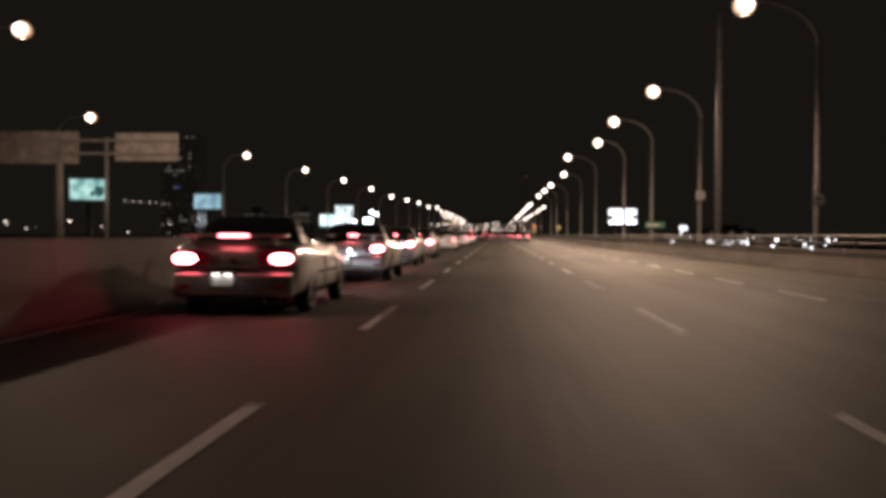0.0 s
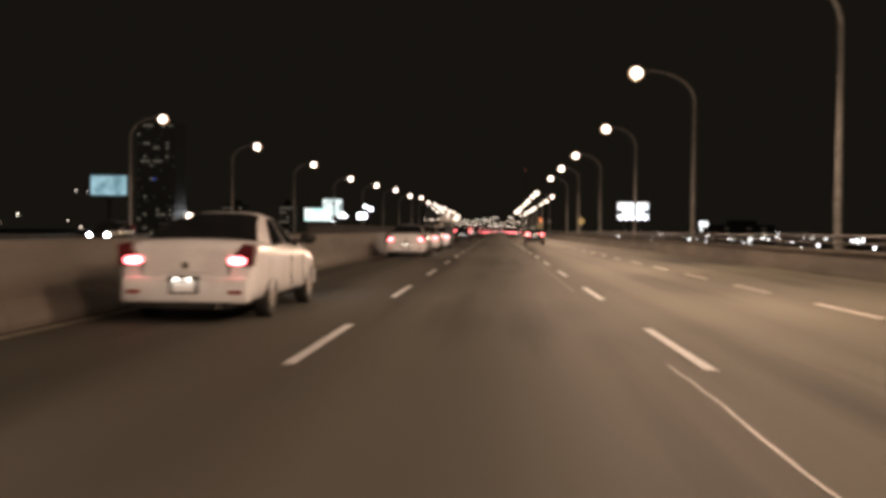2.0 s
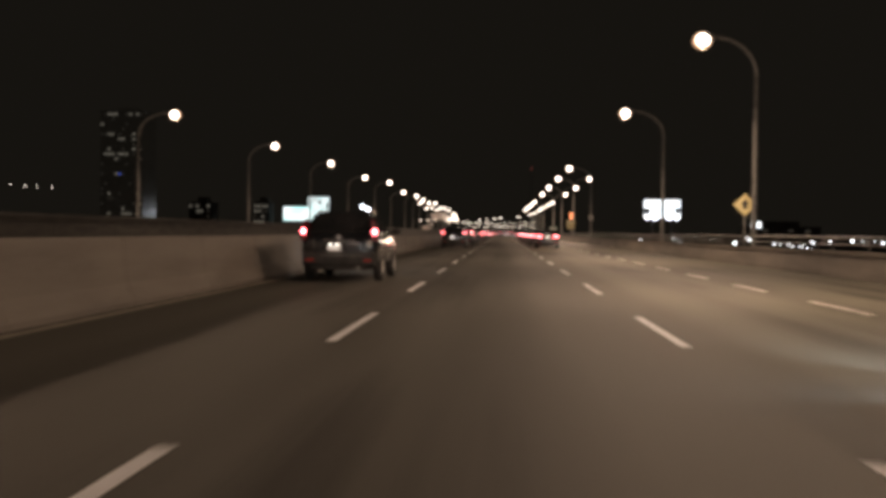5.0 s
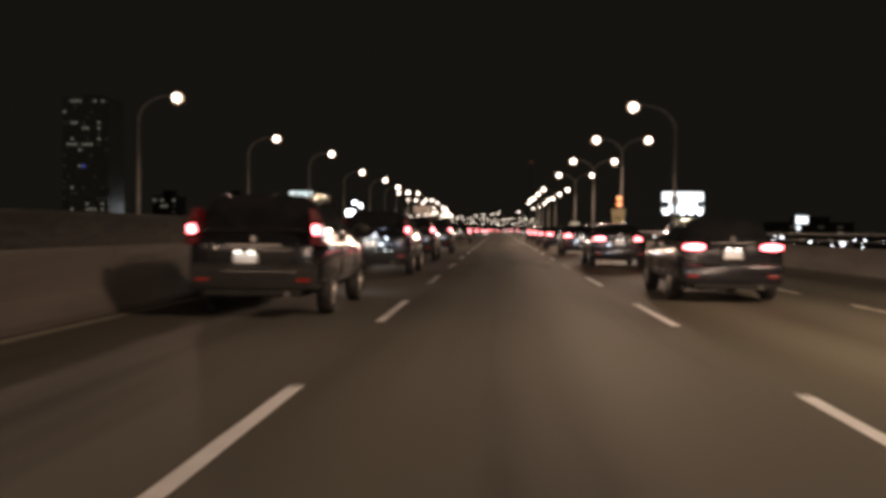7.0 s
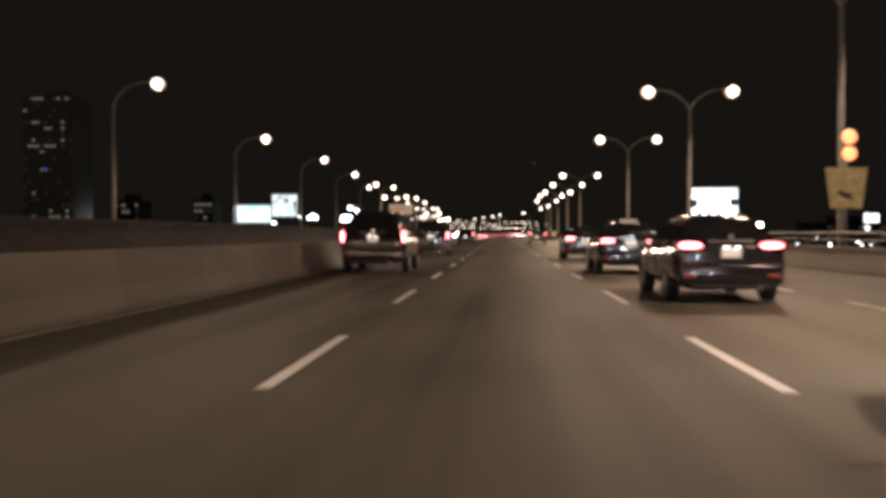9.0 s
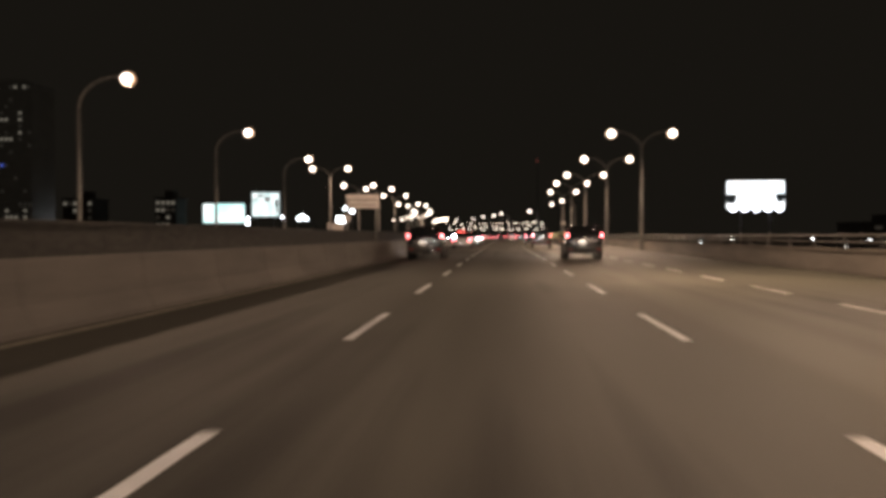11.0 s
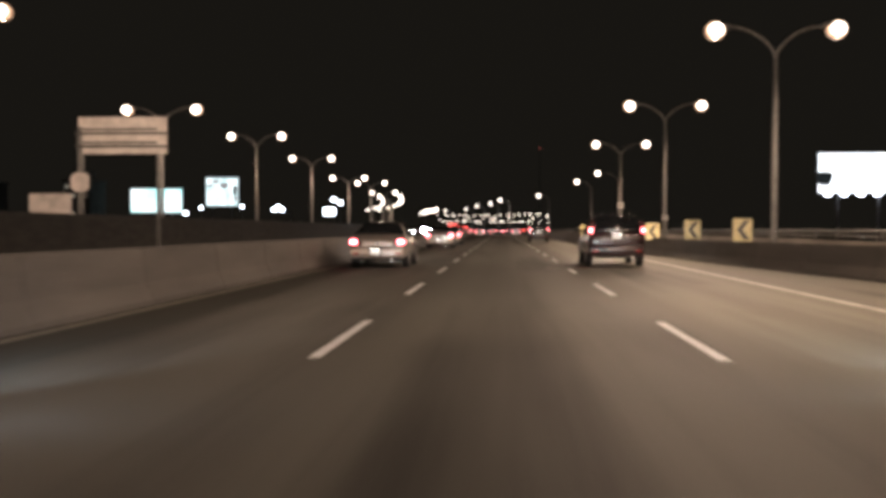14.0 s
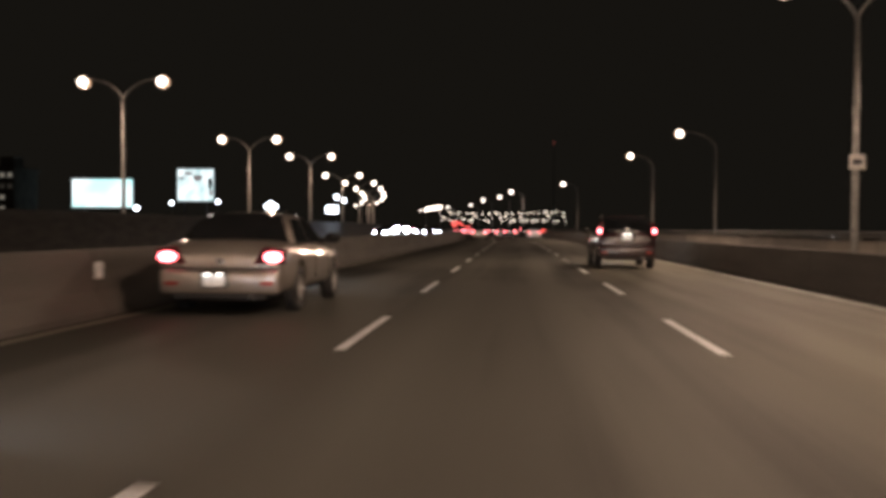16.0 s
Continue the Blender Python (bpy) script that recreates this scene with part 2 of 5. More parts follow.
M_PANE_DARK = surface("sky_mirror_pane", (0.58, 0.57, 0.56), (0.72, 0.71, 0.70), scale=1, rough=0.12, metal=1.0)
M_PANE_LIT = glow("lit_window", (1.0, 0.93, 0.76), 0.13)
M_PANE_DIM = glow("dim_window", (0.85, 0.85, 0.75), 0.009)
M_PANE_BLUE = glow("blue_window", (0.12, 0.2, 1.0), 0.4)
M_BOARD_WHITE = glowing_print("white_poster", (0.80, 0.92, 1.0), (1.0, 1.0, 1.0), 1.9, scale=0.12)
M_BOARD_TEAL = glowing_print("teal_poster", (0.12, 0.36, 0.34), (0.62, 0.98, 0.90), 0.8, scale=0.45)
M_BOARD_BLUE = glowing_print("blue_poster", (0.16, 0.34, 0.42), (0.42, 0.72, 0.84), 0.7, scale=0.5)
M_BOARD_MINT = glowing_print("mint_poster", (0.55, 0.95, 0.92), (0.95, 1.0, 1.0), 1.3, scale=0.10)
M_BOARD_PALE = glowing_print("pale_poster", (0.45, 0.62, 0.62), (0.9, 1.0, 1.0), 1.3, scale=0.25)
M_POSTER_DARK = surface("dark_poster_print", (0.04, 0.06, 0.07), (0.09, 0.12, 0.13), scale=1, rough=0.6)
M_POSTER_GREY = glow("grey_poster_print", (0.45, 0.40, 0.40), 0.45)
M_POSTER_TEAL = glow("dark_teal_poster_print", (0.06, 0.20, 0.17), 0.35)


# ---- mesh helpers ----
def box(bm, x0, x1, y0, y1, z0, z1, bevel=0.0, segments=2):
    geom = bmesh.ops.create_cube(bm, size=1.0)["verts"]
    for v in geom:
        v.co = Vector((x0 + (v.co.x + 0.5) * (x1 - x0), y0 + (v.co.y + 0.5) * (y1 - y0), z0 + (v.co.z + 0.5) * (z1 - z0)))
    if bevel:
        edges = {e for v in geom for e in v.link_edges}
        bmesh.ops.bevel(bm, geom=list(edges), offset=bevel, segments=segments, profile=0.5, affect="EDGES")
    return bm


def tube(bm, points, radii, sides=10, cap=True):
    """A round bar swept along points."""
    rings = []
    pts = [Vector(p) for p in points]
    for i, p in enumerate(pts):
        way = (pts[min(i + 1, len(pts) - 1)] - pts[max(i - 1, 0)]).normalized()
        side = way.cross(Vector((0, 1, 0)) if abs(way.y) < 0.9 else Vector((1, 0, 0))).normalized()
        up = side.cross(way)
        r = radii[i] if isinstance(radii, (list, tuple)) else radii
        rings.append([bm.verts.new(p + r * (math.cos(a) * side + math.sin(a) * up)) for a in (2 * math.pi * k / sides for k in range(sides))])
    for a, b in zip(rings, rings[1:]):
        for k in range(sides):
            bm.faces.new((a[k], a[(k + 1) % sides], b[(k + 1) % sides], b[k]))
    if cap:
        bm.faces.new(rings[0])
        bm.faces.new(list(reversed(rings[-1])))
    return bm


def ball(bm, centre, radii, seg=12, rings=8):
    made = bmesh.ops.create_uvsphere(bm, u_segments=seg, v_segments=rings, radius=1.0)["verts"]
    for v in made:
        v.co = Vector(centre) + Vector((v.co.x * radii[0], v.co.y * radii[1], v.co.z * radii[2]))
    return bm


def prism(bm, outline, y0, y1):
    """An (x, z) outline extruded from y0 to y1."""
    a = [bm.verts.new((x, y0, z)) for x, z in outline]
    b = [bm.verts.new((x, y1, z)) for x, z in outline]
    bm.faces.new(a)
    bm.faces.new(list(reversed(b)))
    for i in range(len(a)):
        j = (i + 1) % len(a)
        bm.faces.new((a[j], a[i], b[i], b[j]))
    return bm


def finish(bm, name, material, smooth=False):
    bmesh.ops.recalc_face_normals(bm, faces=bm.faces[:])
    me = bpy.data.meshes.new(name)
    bm.to_mesh(me)
    bm.free()
    me.materials.append(material)
    if smooth:
        me.shade_smooth()
    return me


def part(name, bm, material, parent, label="", smooth=False):
    """Links a bmesh as one mesh object under a thing or a part."""
    ob = new(name, finish(bm, name, material, smooth))
    ob.parent = parent
    if label:
        ob["label"] = label
    return ob


def piece(name, mesh, parent, m):
    """One of many alike pieces that share a mesh."""
    ob = new(name, mesh)
    ob.parent = parent
    ob.matrix_basis = m
    return ob


def thing(name, label, category, group="", m=None):
    ob = tagged(new(name), label, category, group)
    if m is not None:
        ob.matrix_basis = m
    return ob


def setting(name, bm, material, label="", kind="structure", smooth=False):
    return tagged(new(name, finish(bm, name, material, smooth)), label, "", "", kind)


# ---- the road's line: straight, then a long bend to the left ----
BEND, BEND_END, CURVE = 560.0, 820.0, 8.2e-4


def centre(y):
    a = min(max(y - BEND, 0.0), BEND_END - BEND)
    slope = -CURVE * a
    return -0.5 * CURVE * a * a + slope * max(y - BEND_END, 0.0), slope


def on_road(s, y, z=0.0):
    """The point s metres right of the middle lane's centre, at y along the road."""
    x, slope = centre(y)
    n = math.hypot(1.0, slope)
    return Vector((x + s / n, y - s * slope / n, z))


def at_road(s, y, z=0.0, turn=0.0):
    p = on_road(s, y, z)
    return pose(p.x, p.y, p.z, 0, 0, turn + math.degrees(math.atan(-centre(y)[1])))


def ribbon(bm, left, right, z, y0, y1, step=10.0):
    """A flat strip along the road between two offsets, numbers or functions of y."""
    count = max(1, int(math.ceil((y1 - y0) / step)))
    prev = None
    for i in range(count + 1):
        y = y0 + (y1 - y0) * i / count
        l_off = left(y) if callable(left) else left
        r_off = right(y) if callable(right) else right
        pair = (bm.verts.new(on_road(l_off, y, z)), bm.verts.new(on_road(r_off, y, z)))
        if prev:
            bm.faces.new((prev[0], prev[1], pair[1], pair[0]))
        prev = pair
    return bm


def extrude_along(bm, profile, offset, y0, y1, step=8.0):
    """An (s, z) profile swept along the road at an offset that may vary with y."""
    count = max(1, int(math.ceil((y1 - y0) / step)))
    rings = []
    for i in range(count + 1):
        y = y0 + (y1 - y0) * i / count
        o = offset(y) if callable(offset) else offset
        rings.append([bm.verts.new(on_road(o + s, y, z)) for s, z in profile])
    k = len(profile)
    for a, b in zip(rings, rings[1:]):
        for i in range(k):
            bm.faces.new((a[i], a[(i + 1) % k], b[(i + 1) % k], b[i]))
    bm.faces.new(rings[0])
    bm.faces.new(list(reversed(rings[-1])))
    return bm


def between(table):
    ys, vs = [a for a, b in table], [b for a, b in table]
    return lambda y: float(np.interp(y, ys, vs))


NEAR, FAR = -45.0, 1500.0
# outer parapet on the right: runs straight, then swings out where a ramp begins
outer_line = between([(-60, 9.55), (300, 9.7), (380, 10.2), (420, 11.4), (470, 13.6), (560, 17.0), (640, 17.6), (1500, 17.6)])
# inner barrier that closes the right-hand lane at the ramp
inner_line = between([(424, 9.6), (435.5, 8.9), (449.4, 7.55), (455.8, 7.17), (463, 6.72), (472, 6.25), (480, 5.98), (491, 5.95), (1500, 5.95)])

# ---- ground and road deck ----
bm = bmesh.new()
box(bm, -2600, 2600, -800, 4200, -9.0, -8.0)
setting("ground", bm, M_EARTH, "dark unlit ground far below the raised road")

bm = bmesh.new()
extrude_along(bm, [(-38.0, 0.0), (19.0, 0.0), (19.0, -1.1), (-38.0, -1.1)], 0.0, NEAR, FAR, 10.0)
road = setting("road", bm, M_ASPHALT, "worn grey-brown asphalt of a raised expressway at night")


def strip_mesh(name, width, length, material, rough_ends=True):
    bm = bmesh.new()
    n = 6
    prev = None
    for i in range(n + 1):
        y = -0.25 + (length + 0.25) * i / n
        wob = 0.012 * noise.noise((y * 1.7, width, length))
        pair = (bm.verts.new((-width / 2 + wob, y, 0.005)), bm.verts.new((width / 2 + wob * 0.6, y, 0.005)))
        if prev:
            bm.faces.new((prev[0], prev[1], pair[1], pair[0]))
        prev = pair
    bmesh.ops.solidify(bm, geom=bm.faces[:], thickness=0.004)
    return finish(bm, name, material)


DASH = strip_mesh("lane_dash", 0.115, 3.5, M_MARK)
DASH_OLD = strip_mesh("lane_dash_old", 0.13, 3.5, M_MARK_OLD)
DASH_SHORT = strip_mesh("lane_dash_short", 0.14, 2.7, M_MARK_OLD)
PHASE = 2.94
for k in range(-4, 80):
    y = PHASE + 9.0 * k
    piece("lane_dash", DASH, road, at_road(-1.84, y))
    piece("lane_dash", DASH, road, at_road(1.84, y))
for k in range(-12, 62):
    piece("lane_dash", DASH_SHORT, road, at_road(5.40, 30.05 + 5.94 * k))
bm = bmesh.new()
for k in range(80, 130):
    for s in (-1.84, 1.84):
        ribbon(bm, s - 0.06, s + 0.06, 0.006, PHASE + 9.0 * k, PHASE + 9.0 * k + 3.0, 3.0)
far_dashes = part("far_lane_dashes", bm, M_MARK, road)
far_dashes["kind"] = "stuff"
bm = bmesh.new()
ribbon(bm, -5.36, -5.19, 0.006, NEAR, 900, 12)
part("edge_line", bm, M_MARK_YELLOW, road, "faded yellow edge line along the median barrier")
bm = bmesh.new()
edge_line = between([(392, 5.38), (430, 5.22), (480, 5.30), (560, 5.35), (900, 5.35)])
ribbon(bm, edge_line, lambda y: edge_line(y) + 0.20, 0.006, 400, 900, 12)
part("edge_line", bm, M_MARK_FAINT, road, "worn white edge line beside the ramp barrier")
# lanes of the opposite carriageway
for s in (-10.6, -14.2):
    for k in range(0, 66):
        piece("lane_dash", DASH_OLD, road, at_road(s, 8.0 + 9.0 * k))


def slab_patch(x0, x1, y0, y1, label):
    """A thin pale patch with an uneven outline, 6 mm proud of the asphalt."""
    bm = bmesh.new()
    n = 9
    edge = []
    for i in range(n + 1):
        x = x0 + (x1 - x0) * i / n
        edge.append((x, y0 + 0.10 * noise.noise((x * 1.3, y0, 1.0))))
    for i in range(n, -1, -1):
        x = x0 + (x1 - x0) * i / n
        edge.append((x, y1 + 0.10 * noise.noise((x * 1.1, y1, 4.0))))
    top = [bm.verts.new((x, y, 0.008)) for x, y in edge]
    foot = [bm.verts.new((x, y, -0.004)) for x, y in edge]
    bm.faces.new(top)
    for i in range(len(top)):
        j = (i + 1) % len(top)
        bm.faces.new((top[i], foot[i], foot[j], top[j]))
    part("repair_patch", bm, M_PATCH, road, label)


slab_patch(1.2, 3.5, 53.45, 54.2, "pale concrete strip across the lanes at an expansion joint")
for y0, y1 in ((242.15, 242.5), (242.62, 243.0), (243.14, 243.35), (243.5, 243.75)):
    slab_patch(1.02, 1.58, y0, y1, "narrow pale repair strip in the asphalt")
slab_patch(1.2, 2.9, 446.7, 447.35, "pale repair patch in the asphalt")
slab_patch(2.7, 3.6, 134.4, 135.2, "small pale repair patch in the asphalt")
# wandering sealed crack along the right edge of the middle lane
for y0, y1 in ((58.0, 66.0), (77.0, 95.5)):
    bm = bmesh.new()
    wander = lambda y: 1.52 + 0.05 * noise.noise((y * 0.35, 2.0, 0.0)) + 0.02 * noise.noise((y * 1.9, 5.0, 0.0))
    ribbon(bm, lambda y: wander(y) - 0.013, lambda y: wander(y) + 0.013, 0.006, y0, y1, 0.25)
    part("sealed_crack", bm, M_SEAL, road, "thin pale sealed crack in the asphalt")
# expansion joints
JOINT = bmesh.new()
box(JOINT, -5.1, 9.2, 0.0, 0.07, -0.02, 0.006)
JOINT = finish(JOINT, "expansion_joint", M_STEEL_DARK)
for y in (53.2,):
    piece("expansion_joint", JOINT, road, at_road(0, y))

# ---- median barrier, in precast lengths ----
def jersey(height):
    return [(-0.30, 0.0), (-0.30, 0.08), (-0.16, 0.34), (-0.095, height - 0.02), (-0.075, height), (0.075, height), (0.095, height - 0.02), (0.16, 0.34), (0.30, 0.08), (0.30, 0.0)]


def barrier_mesh(name, profile, length, material):
    bm = bmesh.new()
    a = [bm.verts.new((s, 0.012, z)) for s, z in profile]
    b = [bm.verts.new((s, length - 0.012, z)) for s, z in profile]
    bm.faces.new(a)
    bm.faces.new(list(reversed(b)))
    for i in range(len(a)):
        j = (i + 1) % len(a)
        bm.faces.new((a[j], a[i], b[i], b[j]))
    return finish(bm, name, material)


median = tagged(new("median_barrier"), "weathered precast concrete barrier between the carriageways", "", "", "structure")
TALL, LOW = barrier_mesh("barrier_panel", jersey(1.03), 4.0, M_CONCRETE_MID), barrier_mesh("barrier_panel_low", jersey(0.88), 4.0, M_CONCRETE)
for k in range(-10, 160):
    y = 4.0 * k
    piece("barrier_panel", TALL if y < 186 else LOW, median, at_road(-5.80, y))
bm = bmesh.new()
extrude_along(bm, jersey(0.88), -5.80, 640.0, 1200.0)
part("far_barrier", bm, M_CONCRETE, median)
# reflector posts on the median
POST = bmesh.new()
box(POST, -0.04, 0.04, -0.02, 0.02, 0.0, 0.22, 0.008)
POST = finish(POST, "marker_post", M_WHITE_SHEET)
for y in (411.5, 492.0):
    piece("marker_post", POST, median, at_road(-5.62, y, 0.50))

# ---- right-hand parapet with pipe rails ----
parapet = tagged(new("parapet"), "low concrete parapet with two galvanised pipe rails", "", "", "structure")
WALL_PROFILE = [(-0.18, 0.0), (-0.18, 0.08), (-0.13, 0.66), (-0.16, 0.67), (-0.16, 0.74), (0.16, 0.74), (0.16, 0.0)]
PANEL = barrier_mesh("parapet_panel", WALL_PROFILE, 4.0, M_CONCRETE_LIGHT)
for k in range(-10, 145):
    y = 4.0 * k
    d = (outer_line(y + 4.0) - outer_line(y)) / 4.0
    piece("parapet_panel", PANEL, parapet, at_road(outer_line(y), y, 0.0, -math.degrees(math.atan(d))))
bm = bmesh.new()
extrude_along(bm, WALL_PROFILE, outer_line, 580.0, 1200.0)
part("far_parapet", bm, M_CONCRETE, parapet)
RAIL_POST = bmesh.new()
box(RAIL_POST, -0.04, 0.04, -0.025, 0.025, 0.0, 0.40, 0.01)
box(RAIL_POST, -0.08, 0.08, -0.07, 0.07, 0.0, 0.02)
RAIL_POST = finish(RAIL_POST, "rail_post", M_RAIL)
for k in range(-13, 195):
    y = 3.0 * k + 1.5
    piece("rail_post", RAIL_POST, parapet, at_road(outer_line(y), y, 0.74))
for z, r in ((1.12, 0.045), (0.93, 0.035)):
    bm = bmesh.new()
    ys = [NEAR + 6.0 * i for i in range(int((900 - NEAR) / 6) + 1)]
    tube(bm, [on_road(outer_line(y), y, z) for y in ys], r, 8)
    part("rail", bm, M_RAIL, parapet, smooth=True)

# ---- barrier that narrows the road at the ramp, with a sloping nose ----
inner = tagged(new("ramp_barrier"), "brown weathered concrete barrier tapering in beside the ramp", "", "", "structure")
INNER_PROFILE = [(-0.22, 0.0), (-0.22, 0.07), (-0.12, 0.30), (-0.08, 0.80), (0.08, 0.80), (0.12, 0.30), (0.22, 0.07), (0.22, 0.0)]
INNER = barrier_mesh("barrier_panel", INNER_PROFILE, 4.0, M_CONCRETE)
for k in range(108, 160):
    y = 4.0 * k
    d = (inner_line(y + 4.0) - inner_line(y)) / 4.0
    piece("barrier_panel", INNER, inner, at_road(inner_line(y), y, 0.0, -math.degrees(math.atan(d))))
bm = bmesh.new()
nose = [(-0.2, 0.0), (-0.2, 0.8), (0.2, 0.8), (0.2, 0.0)]
low_end = [bm.verts.new((9.72 + s, 424.5, 0.02 + 0.1 * z)) for s, z in nose]
high_end = [bm.verts.new((9.12 + s, 431.9, z)) for s, z in nose]
bm.faces.new(low_end)
bm.faces.new(list(reversed(high_end)))
for i in range(4):
    j = (i + 1) % 4
    bm.faces.new((low_end[j], low_end[i], high_end[i], high_end[j]))
part("barrier_nose", bm, M_CONCRETE_MID, inner, "sloping concrete end of the barrier")

# ---- far side of the opposite carriageway ----
far_edge = between([(-60, -33.0), (60, -32.0), (110, -29.6), (160, -26.6), (215, -24.4), (272, -22.4), (320, -20.9), (1500, -21.6)])
# the high panels stand in for a dark band taken for a hedge
wall_far = tagged(new("retaining_wall"), "near-black wall, its high part in place of a hedge, along the far side of the opposite lanes", "", "", "structure")
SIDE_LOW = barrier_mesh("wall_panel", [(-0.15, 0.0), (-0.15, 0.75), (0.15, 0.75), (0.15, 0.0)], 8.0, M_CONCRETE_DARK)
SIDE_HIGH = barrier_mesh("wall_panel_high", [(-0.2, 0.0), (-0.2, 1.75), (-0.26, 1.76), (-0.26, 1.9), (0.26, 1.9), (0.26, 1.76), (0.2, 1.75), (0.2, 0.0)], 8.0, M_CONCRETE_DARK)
for k in range(-5, 90):
    y = 8.0 * k
    d = (far_edge(y + 8.0) - far_edge(y)) / 8.0
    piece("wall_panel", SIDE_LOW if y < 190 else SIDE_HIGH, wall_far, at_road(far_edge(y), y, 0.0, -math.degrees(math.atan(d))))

# ---- street lamps ----
def lamp_head(parent, x, z, way):
    """A cobra head: grey housing over a glass bowl, reaching out along way (-1 or 1)."""
    bm = bmesh.new()
    ball(bm, (x - way * 0.08, 0, z + 0.16), (0.46, 0.26, 0.14), 14, 8)
    for v in list(bm.verts):
        if v.co.z < z + 0.12:
            v.co.z = z + 0.12
    box(bm, x - way * 0.62, x - way * 0.30, -0.06, 0.06, z + 0.05, z + 0.17, 0.02)
    head = part("lamp_head", bm, M_GALV, parent, smooth=True)
    bm = bmesh.new()
    # bowl made larger than a real one, standing in for the lamp's glare
    ball(bm, (x + way * 0.03, 0, z - 0.02), (0.40, 0.34, 0.36), 24, 16)
    part("bowl", bm, M_LAMP, head, "glaring warm white glass bowl", smooth=True)


def lamp_base(parent, height):
    bm = bmesh.new()
    tube(bm, [(0, 0, -0.6), (0, 0, 0.5), (0, 0, height)], [0.14, 0.125, 0.085], 12)
    part("pole", bm, M_GALV, parent, smooth=True)
    bm = bmesh.new()
    box(bm, -0.2, 0.2, -0.2, 0.2, 0.0, 0.05, 0.01)
    part("base_plate", bm, M_GALV, parent)
    bm = bmesh.new()
    box(bm, -0.07, 0.07, -0.155, -0.12, 0.6, 0.95, 0.01)
    part("hatch", bm, M_GALV, parent)


def single_lamp(label, group, reach=2.6, z=9.3):
    lamp = thing("street_lamp", label, "street lamp", group)
    lamp_base(lamp, z - 1.5)
    bm = bmesh.new()
    arc = [(-(reach - 0.5) * (1 - math.cos(a)), 0, z - 1.5 + 1.62 * math.sin(a)) for a in (math.pi / 2 * i / 12 for i in range(13))]
    tube(bm, arc + [(-(reach - 0.25), 0, z + 0.12)], [0.085 - 0.0025 * i for i in range(14)], 10)
    part("arm", bm, M_GALV, lamp, smooth=True)
    lamp_head(lamp, -reach, z, -1)
    return lamp


def double_lamp(label, group, reach=2.31, z=9.3):
    lamp = thing("street_lamp", label, "street lamp", group)
    lamp_base(lamp, z - 1.1)
    for way in (-1, 1):
        bm = bmesh.new()
        arc = [(way * (reach - 0.5) * (1 - math.cos(a)) ** 0.8, 0, z - 1.1 + 1.22 * math.sin(a)) for a in (math.pi / 2 * i / 12 for i in range(13))]
        tube(bm, arc + [(way * (reach - 0.25), 0, z + 0.12)], [0.075 - 0.002 * i for i in range(14)], 10)
        part("arm", bm, M_GALV, lamp, smooth=True)
        lamp_head(lamp, way * reach, z, way)
    return lamp


RIGHT = "single lamps outside the parapet"
LAMP_LABEL = "tall galvanised street lamp with one curved arm, lit, beside the parapet"
one = single_lamp(LAMP_LABEL, RIGHT)
two = double_lamp("tall galvanised street lamp with two arms, both lit", "double lamps outside the parapet")
one.matrix_basis, two.matrix_basis = pose(11.0, 36.5, 0), pose(10.75, 298.8, 0.10)
for x, y, z, reach in ((11.12, 58.0, 9.28, 2.66), (10.75, 73.5, 9.3, 2.73), (10.75, 89.5, 9.25, 2.32), (10.33, 111.0, 9.6, 3.04), (10.95, 138.0, 9.35, 2.36),
                       (10.83, 164.0, 9.17, 2.62), (10.52, 188.4, 9.33, 2.24), (10.9, 215.0, 9.4, 2.6), (11.18, 273.4, 9.32, 2.76), (17.0, 566.6, 9.42, 3.08), (15.3, 593.0, 9.4, 2.52)):
    single_lamp(LAMP_LABEL, RIGHT, reach).matrix_basis = pose(x, y, z - 9.3)
for x, y, z in ((10.5, 323.5, 9.13), (10.48, 351.0, 9.0), (10.6, 404.0, 9.05), (10.68, 431.2, 9.1), (10.55, 457.1, 9.0), (10.62, 484.4, 9.35), (11.05, 513.2, 9.2)):
    copy_thing(two, pose(x, y, z - 9.3))
for off, y in ((15.4, 660.0), (9.8, 698.0), (11.5, 735.0), (11.2, 765.0), (15.5, 817.0), (12.5, 850.0), (12.2, 885.0), (12.2, 930.0)):
    copy_thing(one, at_road(off, y))
LEFT = "lamps along the far side of the opposite lanes"
for x, y, z in ((-22.3, 12.0, 9.6), (-22.85, 41.5, 9.6), (-32.8, 73.0, 9.6), (-30.65, 110.7, 9.74), (-28.8, 135.1, 9.71), (-27.6, 161.3, 9.74), (-26.6, 188.5, 9.65), (-25.6, 215.1, 9.16), (-24.9, 243.5, 9.4),
                (-24.2, 271.9, 9.65), (-23.4, 298.2, 9.3), (-22.4, 322.8, 9.75), (-22.5, 350.0, 9.16), (-22.1, 376.1, 9.3), (-22.6, 403.0, 9.25), (-23.1, 430.2, 9.24)):
    far_lamp = copy_thing(one, pose(x, y, z - 9.3, 0, 0, 180))
    far_lamp["group"], far_lamp["label"] = LEFT, "tall galvanised street lamp with one arm, lit, beyond the opposite lanes"
